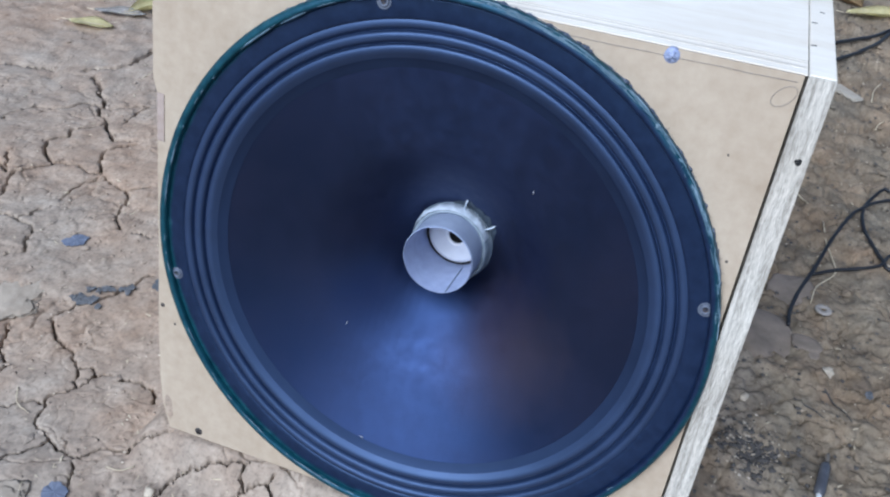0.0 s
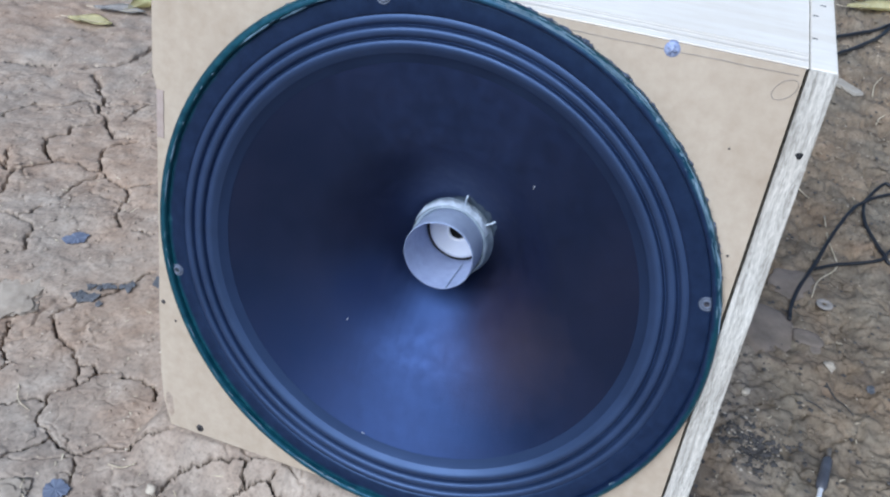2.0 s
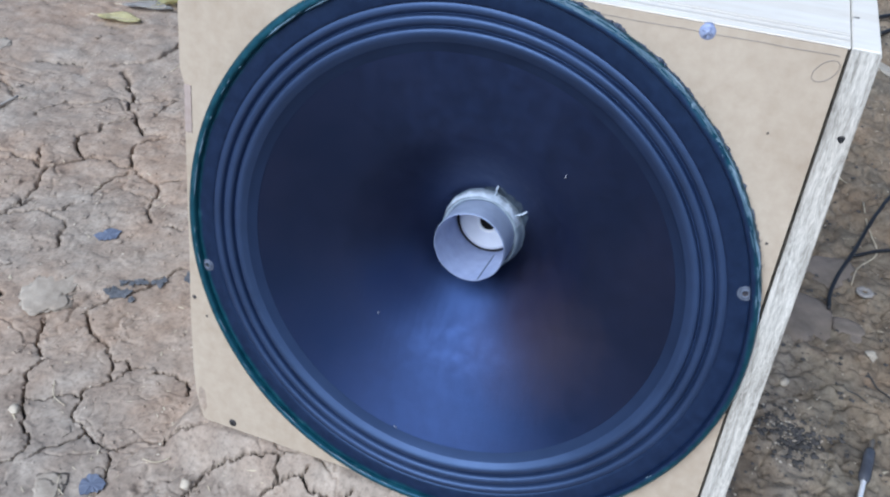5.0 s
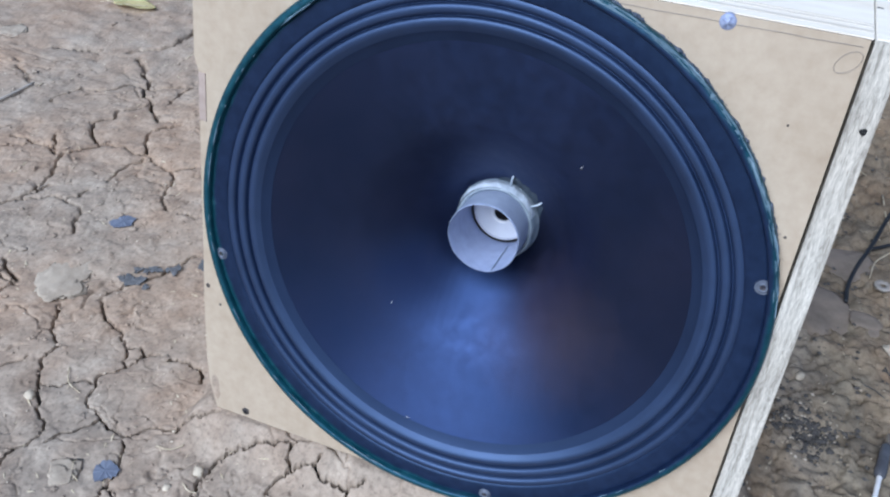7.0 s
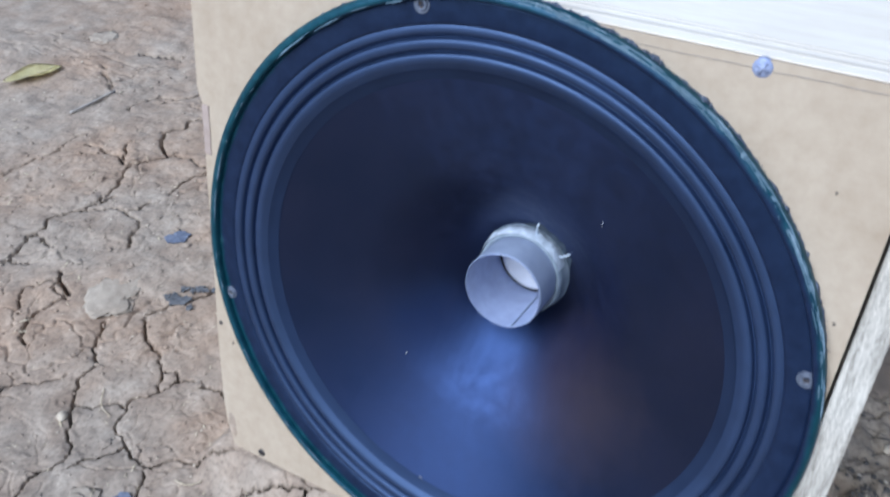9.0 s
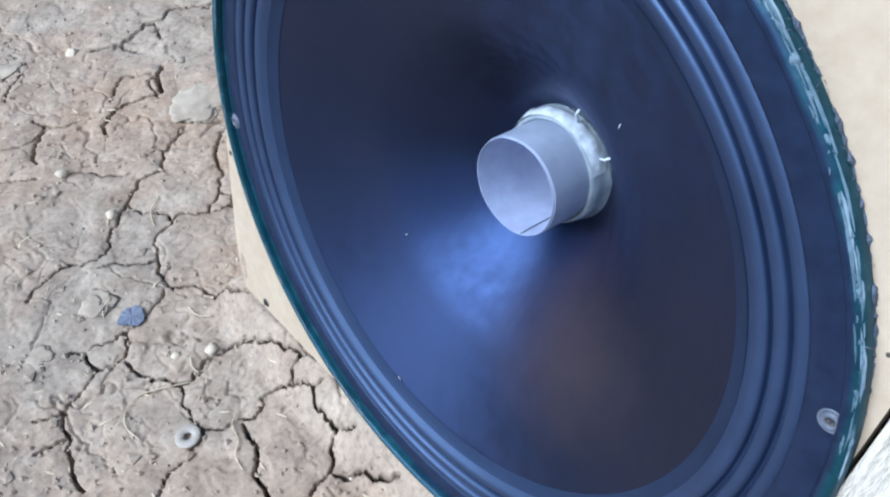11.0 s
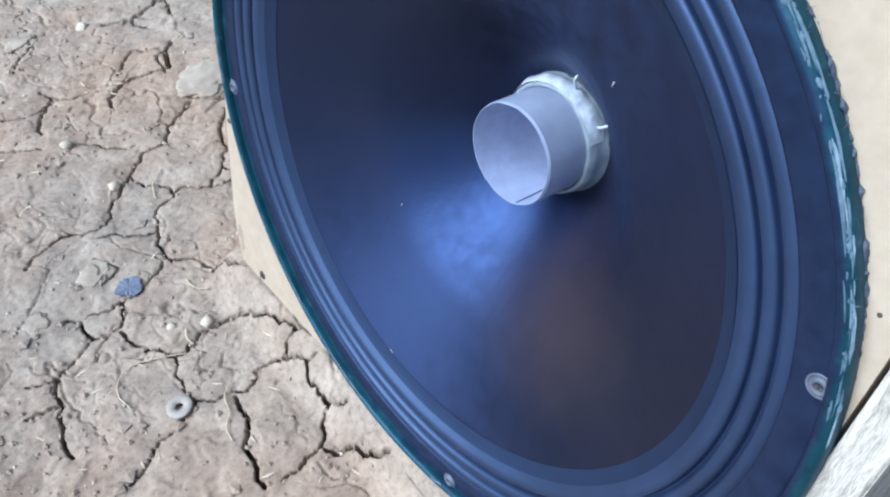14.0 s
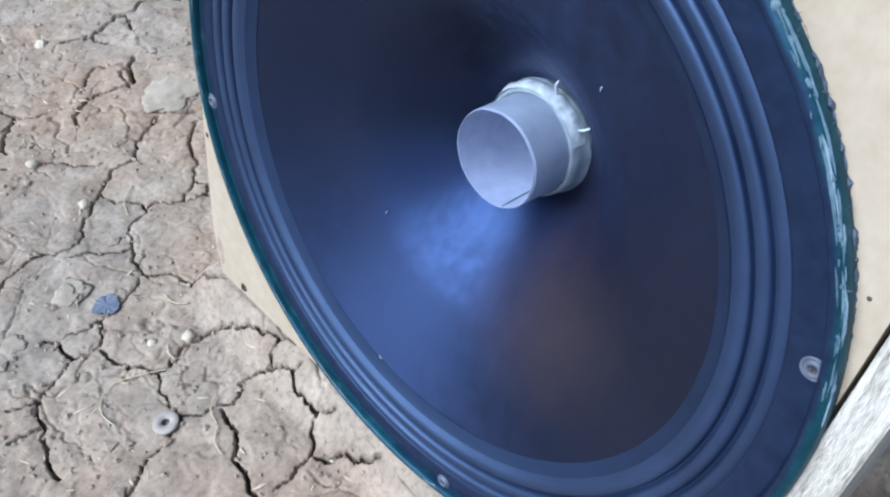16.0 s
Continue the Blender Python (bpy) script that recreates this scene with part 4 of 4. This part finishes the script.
leaf(-0.776, 0.668, 0.075, 0.032, 8, 0.25, LEAF, "yellowed dry leaf lying on cracked soil")
leaf(-0.735, 0.757, 0.060, 0.030, 60, 0.7, LEAF, "yellowed dry leaf lying on cracked soil")
leaf(-0.760, 0.722, 0.085, 0.026, 15, 0.4, mottled("grey_dead_leaf", (0.38, 0.36, 0.35), (0.52, 0.50, 0.48), 0.8, 120), "grey brittle leaf lying on soil")
leaf(-0.860, 0.84, 0.11, 0.03, 5, 0.4, BROWN_LEAF, "brown curled dry leaf on soil")
leaf(-0.876, 0.384, 0.078, 0.036, 62, 0.35, LEAF, "yellowed dry leaf lying on cracked soil")
leaf(0.381, 1.503, 0.13, 0.05, 120, 0.8, BROWN_LEAF, "brown curled dry leaf on soil")
leaf(0.455, 1.454, 0.15, 0.04, 25, 0.5, LEAF, "yellowed dry leaf lying on cracked soil")


def strand(name, pts, r, mat, label, category, group="", lift=0.001, steps=6, taper=0.8):
    line = smooth_path([(x, y, 0) for x, y in pts], steps)
    hs = soil_height(np.array([p.x for p in line]), np.array([p.y for p in line]))
    k = min(9, len(line) // 2 * 2 - 1)
    hs = np.convolve(np.pad(hs, k // 2, mode="edge"), np.ones(k) / k, "valid") if k > 1 else hs
    path = [(p.x, p.y, h + lift + r) for p, h in zip(line, hs)]
    return tagged(part(name, tube_bm(path, r, 7, taper), mat), label, category, group)


strand("root_fibre", [(-0.153, -0.109), (-0.167, -0.111), (-0.180, -0.105), (-0.185, -0.093), (-0.178, -0.077), (-0.167, -0.059)], 0.00045, STRAW, "pale curved root fibre on soil", "root", "root fibres")
strand("root_fibre", [(0.337, 0.619), (0.341, 0.570), (0.350, 0.518), (0.329, 0.479), (0.321, 0.441)], 0.0009, STRAW, "pale curved root fibre on soil", "root", "root fibres")
strand("twig", [(-0.748, 0.335), (-0.743, 0.368), (-0.737, 0.404)], 0.002, mottled("grey_bark", (0.30, 0.27, 0.25), (0.42, 0.39, 0.36), 0.9, 150), "short grey twig on soil", "twig")
for a, b in (((-0.126, -0.048), (-0.106, -0.060)), ((-0.105, -0.060), (-0.084, -0.070)), ((-0.226, -0.028), (-0.206, -0.019)), ((-0.350, 0.015), (-0.322, -0.005)), ((-0.276, -0.065), (-0.261, -0.080)), ((-0.458, -0.035), (-0.469, -0.025)), ((-0.185, -0.050), (-0.171, -0.052)), ((-0.60, 0.55), (-0.61, 0.60))):
    mid = ((a[0] + b[0]) / 2 + 0.15 * (b[1] - a[1]), (a[1] + b[1]) / 2 - 0.15 * (b[0] - a[0]))
    strand("straw", [a, mid, b], 0.0005, STRAW, "short piece of dry straw on soil", "straw", "straws")
strand("cable", [(0.297, 0.385), (0.299, 0.413), (0.308, 0.455), (0.323, 0.501), (0.342, 0.567), (0.365, 0.633), (0.384, 0.671), (0.424, 0.712), (0.508, 0.742)], 0.0021, BLACK_PVC, "black rubber cable trailing over soil", "cable", "black cables", 0.003, taper=1.0)
strand("cable", [(0.508, 0.722), (0.425, 0.730), (0.414, 0.732), (0.397, 0.704), (0.386, 0.670), (0.384, 0.629), (0.391, 0.582), (0.401, 0.550), (0.412, 0.539), (0.476, 0.534)], 0.0022, BLACK_PVC, "looped black cable lying on soil", "cable", "black cables", 0.001, taper=1.0)
strand("cable", [(0.324, 0.501), (0.347, 0.517), (0.391, 0.538), (0.402, 0.551), (0.414, 0.577), (0.467, 0.633)], 0.0020, BLACK_PVC, "looped black cable lying on soil", "cable", "black cables", 0.001, taper=1.0)
strand("cable", [(0.312, 1.177), (0.372, 1.246), (0.432, 1.318), (0.472, 1.388), (0.566, 1.503)], 0.0035, BLACK_PVC, "black rubber cable trailing over soil", "cable", "black cables", 0.002, taper=1.0)
strand("cable", [(0.312, 1.088), (0.370, 1.163), (0.429, 1.264), (0.471, 1.371), (0.536, 1.513)], 0.0035, BLACK_PVC, "black rubber cable trailing over soil", "cable", "black cables", 0.002, taper=1.0)

strand("straw", [(0.417, 1.030), (0.422, 1.073), (0.435, 1.108)], 0.0009, STRAW, "short piece of dry straw on soil", "straw", "straws")
strand("straw", [(0.416, 0.923), (0.421, 0.944), (0.430, 0.958)], 0.0009, STRAW, "short piece of dry straw on soil", "straw", "straws")
strand("straw", [(0.304, 0.673), (0.312, 0.667), (0.318, 0.655)], 0.0009, STRAW, "short piece of dry straw on soil", "straw", "straws")
chip = part("wood_chip", box_bm(-0.028, 0.028, -0.012, 0.012, 0, 0.006, 0.002), mottled("weathered_wood_chip", (0.30, 0.265, 0.22), (0.46, 0.42, 0.36), 0.9, 60, bump_d=0.001), smooth=False)
for v in chip.data.vertices:
    v.co.y *= 1 - 9 * max(0, v.co.x) * 0.9
    v.co.z += 0.002 * noise.noise(v.co * 90)
chip.matrix_world = on_ground(0.377, 1.034, -48, 0.001)
tagged(chip, "pale weathered wood chip on darker soil", "wood chip")

# a small tester screwdriver
ax, ay, bx, by = 0.336, 0.2225, 0.3235, 0.148
tool = thing("screwdriver", pose(ax, ay, height_at(ax, ay) + 0.0075, 0, 0, math.degrees(math.atan2(by - ay, bx - ax))), "small tester screwdriver with smoky handle on soil", "screwdriver")
HANDLE = mottled("smoky_plastic_handle", (0.045, 0.047, 0.06), (0.10, 0.105, 0.125), 0.16, 60)


def rod_bm(profile, n=20):
    bm = spin_bm(profile, n)
    bm.transform(Matrix.Rotation(radians(-90), 4, "Z"))
    return bm


part("handle", rod_bm([(0.0001, 0.013), (0.0036, 0.0135), (0.0048, 0.017), (0.0050, 0.046), (0.0042, 0.050), (0.0025, 0.052)]), HANDLE, tool)
part("cap", rod_bm([(0.0001, 0.0), (0.0016, 0.0005), (0.0020, 0.003), (0.0021, 0.0135)]), mottled("dull_brass_cap", (0.20, 0.17, 0.14), (0.36, 0.31, 0.26), 0.45, 200, metal=0.6), tool, "dull brass cap")
part("shaft", rod_bm([(0.0024, 0.051), (0.0020, 0.056), (0.0020, 0.105), (0.0012, 0.112), (0.0001, 0.1125)]), STEEL, tool, "thin steel shaft")

# crumbs and chaff strewn over the soil
def crumbs(name, count, r0, r1, seed, mat, label, flat, long=1.0, west=-0.95, heap=None):
    rnd = random.Random(seed)
    verts, faces = [], []
    base = [(1, 0, 0), (0.2, 0.9, 0.1), (-0.9, 0.3, 0), (-0.3, -0.9, 0.1), (0.1, 0.1, 0.9), (0, 0, -0.7)]
    tris = [(0, 1, 4), (1, 2, 4), (2, 3, 4), (3, 0, 4), (1, 0, 5), (2, 1, 5), (3, 2, 5), (0, 3, 5)]
    xs, ys, rs, ts = [], [], [], []
    while len(xs) < count:
        x, y = rnd.uniform(west, 0.5), -0.2 + 1.7 * rnd.random() ** 1.6
        if heap:
            x, y = rnd.gauss(heap[0], heap[2]), rnd.gauss(heap[1], heap[2])
        if -0.22 < x < 0.21 and y > -0.01:
            continue
        xs.append(x), ys.append(y), rs.append(r0 + (r1 - r0) * rnd.random() ** 3), ts.append(rnd.uniform(0, 6.28))
    hs = soil_height(np.array(xs), np.array(ys))
    for x, y, r, t, h in zip(xs, ys, rs, ts, hs):
        k = len(verts)
        c, s_ = math.cos(t), math.sin(t)
        for px, py, pz in base:
            px, py, pz = px * r * long * rnd.uniform(0.6, 1.2), py * r * rnd.uniform(0.6, 1.2) / long ** 0.5, pz * r * flat
            verts.append((x + c * px - s_ * py, y + s_ * px + c * py, h + pz + 0.15 * r))
        faces += [tuple(k + i for i in f) for f in tris]
    me = bpy.data.meshes.new(name)
    me.from_pydata(verts, [], faces)
    me.materials.append(mat)
    tagged(new(name, me), label, "debris", kind="stuff")


CHAR = mottled("charred_crumb", (0.035, 0.032, 0.031), (0.11, 0.102, 0.098), 0.8, 300)
crumbs("charred_crumbs", 520, 0.0009, 0.0042, 21, CHAR, "charred crumbs heaped on darker soil", 0.5, heap=(0.272, 0.204, 0.0135))
crumbs("ash_bits", 120, 0.0008, 0.0026, 22, STONE, "pale ash bits among charred crumbs", 0.4, heap=(0.274, 0.206, 0.016))
strand("twig", [(0.306, 0.284), (0.317, 0.277), (0.324, 0.274), (0.333, 0.266)], 0.0009, CHAR, "thin dark twig lying on darker soil", "twig", "dark twigs", 0.0008, taper=0.6)
strand("twig", [(0.334, 0.309), (0.344, 0.298), (0.353, 0.290), (0.360, 0.278)], 0.0009, CHAR, "thin dark twig lying on darker soil", "twig", "dark twigs", 0.0008, taper=0.6)
crumbs("dark_grit", 3000, 0.0008, 0.0036, 7, CHAR, "dark ashy grit strewn on the soil", 0.6, west=0.2)
crumbs("soil_crumbs", 9000, 0.0006, 0.0034, 1, SOIL, "loose soil crumbs strewn over the ground", 0.6)
crumbs("chaff", 1500, 0.0008, 0.0022, 2, STRAW, "pale chaff and straw bits on soil", 0.25, 3.0)
crumbs("grit", 1200, 0.0007, 0.0020, 3, STONE, "pale grit on the soil", 0.7)
crumbs("small_clods", 260, 0.0030, 0.0110, 11, SOIL, "pale crusty clods strewn over the soil", 0.35, west=0.2)
crumbs("flakes", 500, 0.0020, 0.0070, 12, SOIL, "flat soil flakes strewn over the ground", 0.25)

# mud dried onto the worn corner of the board
mud = scrap_bm(1.0, 31, 30, 0.22)
mud.transform(pose(0, 0, 0, 90, 0, 0) @ Matrix.Diagonal((0.0042, 0.020, 0.12, 1)))
mud_ob = part("dried_mud", mud, SOIL, cabinet, "smear of dried mud", smooth=False)
mud_ob.matrix_local = FRONT @ pose(-0.1868, 0.0001, 0.032, 0, -7, 0)

# lint caught on the cone
LINT = mottled("pale_lint", (0.26, 0.28, 0.33), (0.40, 0.42, 0.48), 0.8, 200, bump_d=0)
for x, z, turn in ((-0.0566, -0.0629, 20), (0.060, 0.076, 80), (-0.026, -0.140, 50)):
    r = math.hypot(x, z)
    y = float(np.interp(r, [q[0] for q in CONE_LINE[::-1]], [q[1] for q in CONE_LINE[::-1]]))
    k = 0.0013
    part("lint", tube_bm([(x - k * math.cos(turn), y - 0.0004, z - k * math.sin(turn)), (x, y - 0.0007, z), (x + k * math.cos(turn), y - 0.0004, z + k * math.sin(turn))], 0.0003, 5), LINT, speaker, "fleck of pale lint")


# pieces that belong to a part hang under it
def hang(thing_ob, part_name, *piece_names):
    kids = {o.name: o for o in thing_ob.children}
    host = kids[part_name]
    for name, o in kids.items():
        if name.split(".")[0] in piece_names:
            m = host.matrix_basis.inverted() @ o.matrix_basis
            o.parent = host
            o.matrix_basis = m


hang(cabinet, "baffle", "pencil_loop", "pencil_line", "nail_hole", "torn_strip", "dried_mud", "screw")
hang(cabinet, "top_panel", "ply_layer")
hang(cabinet, "side_panel", "top_edge", "knot_hole", "nail_mark")
hang(speaker, "cone", "lint")
hang(speaker, "flange", "sealant_bead", "sealant_smear", "torn_fibres", "torn_gasket", "rim")
hang(speaker, "neck_collar", "glue_bead", "lead_wire", "varnish_skin")
hang(speaker, "voice_coil_former", "coil_winding", "coil_seam")
hang(speaker, "pole_piece", "vent", "coil_gap")
for ring, head in zip([o for o in speaker.children if o.name.startswith("washer_ring")], [o for o in speaker.children if o.name.startswith("mounting_screw")]):
    ring.parent, ring.matrix_basis = head, Matrix.Identity(4)
for head, slot in slots:
    slot.parent, slot.matrix_basis = head, Matrix.Identity(4)
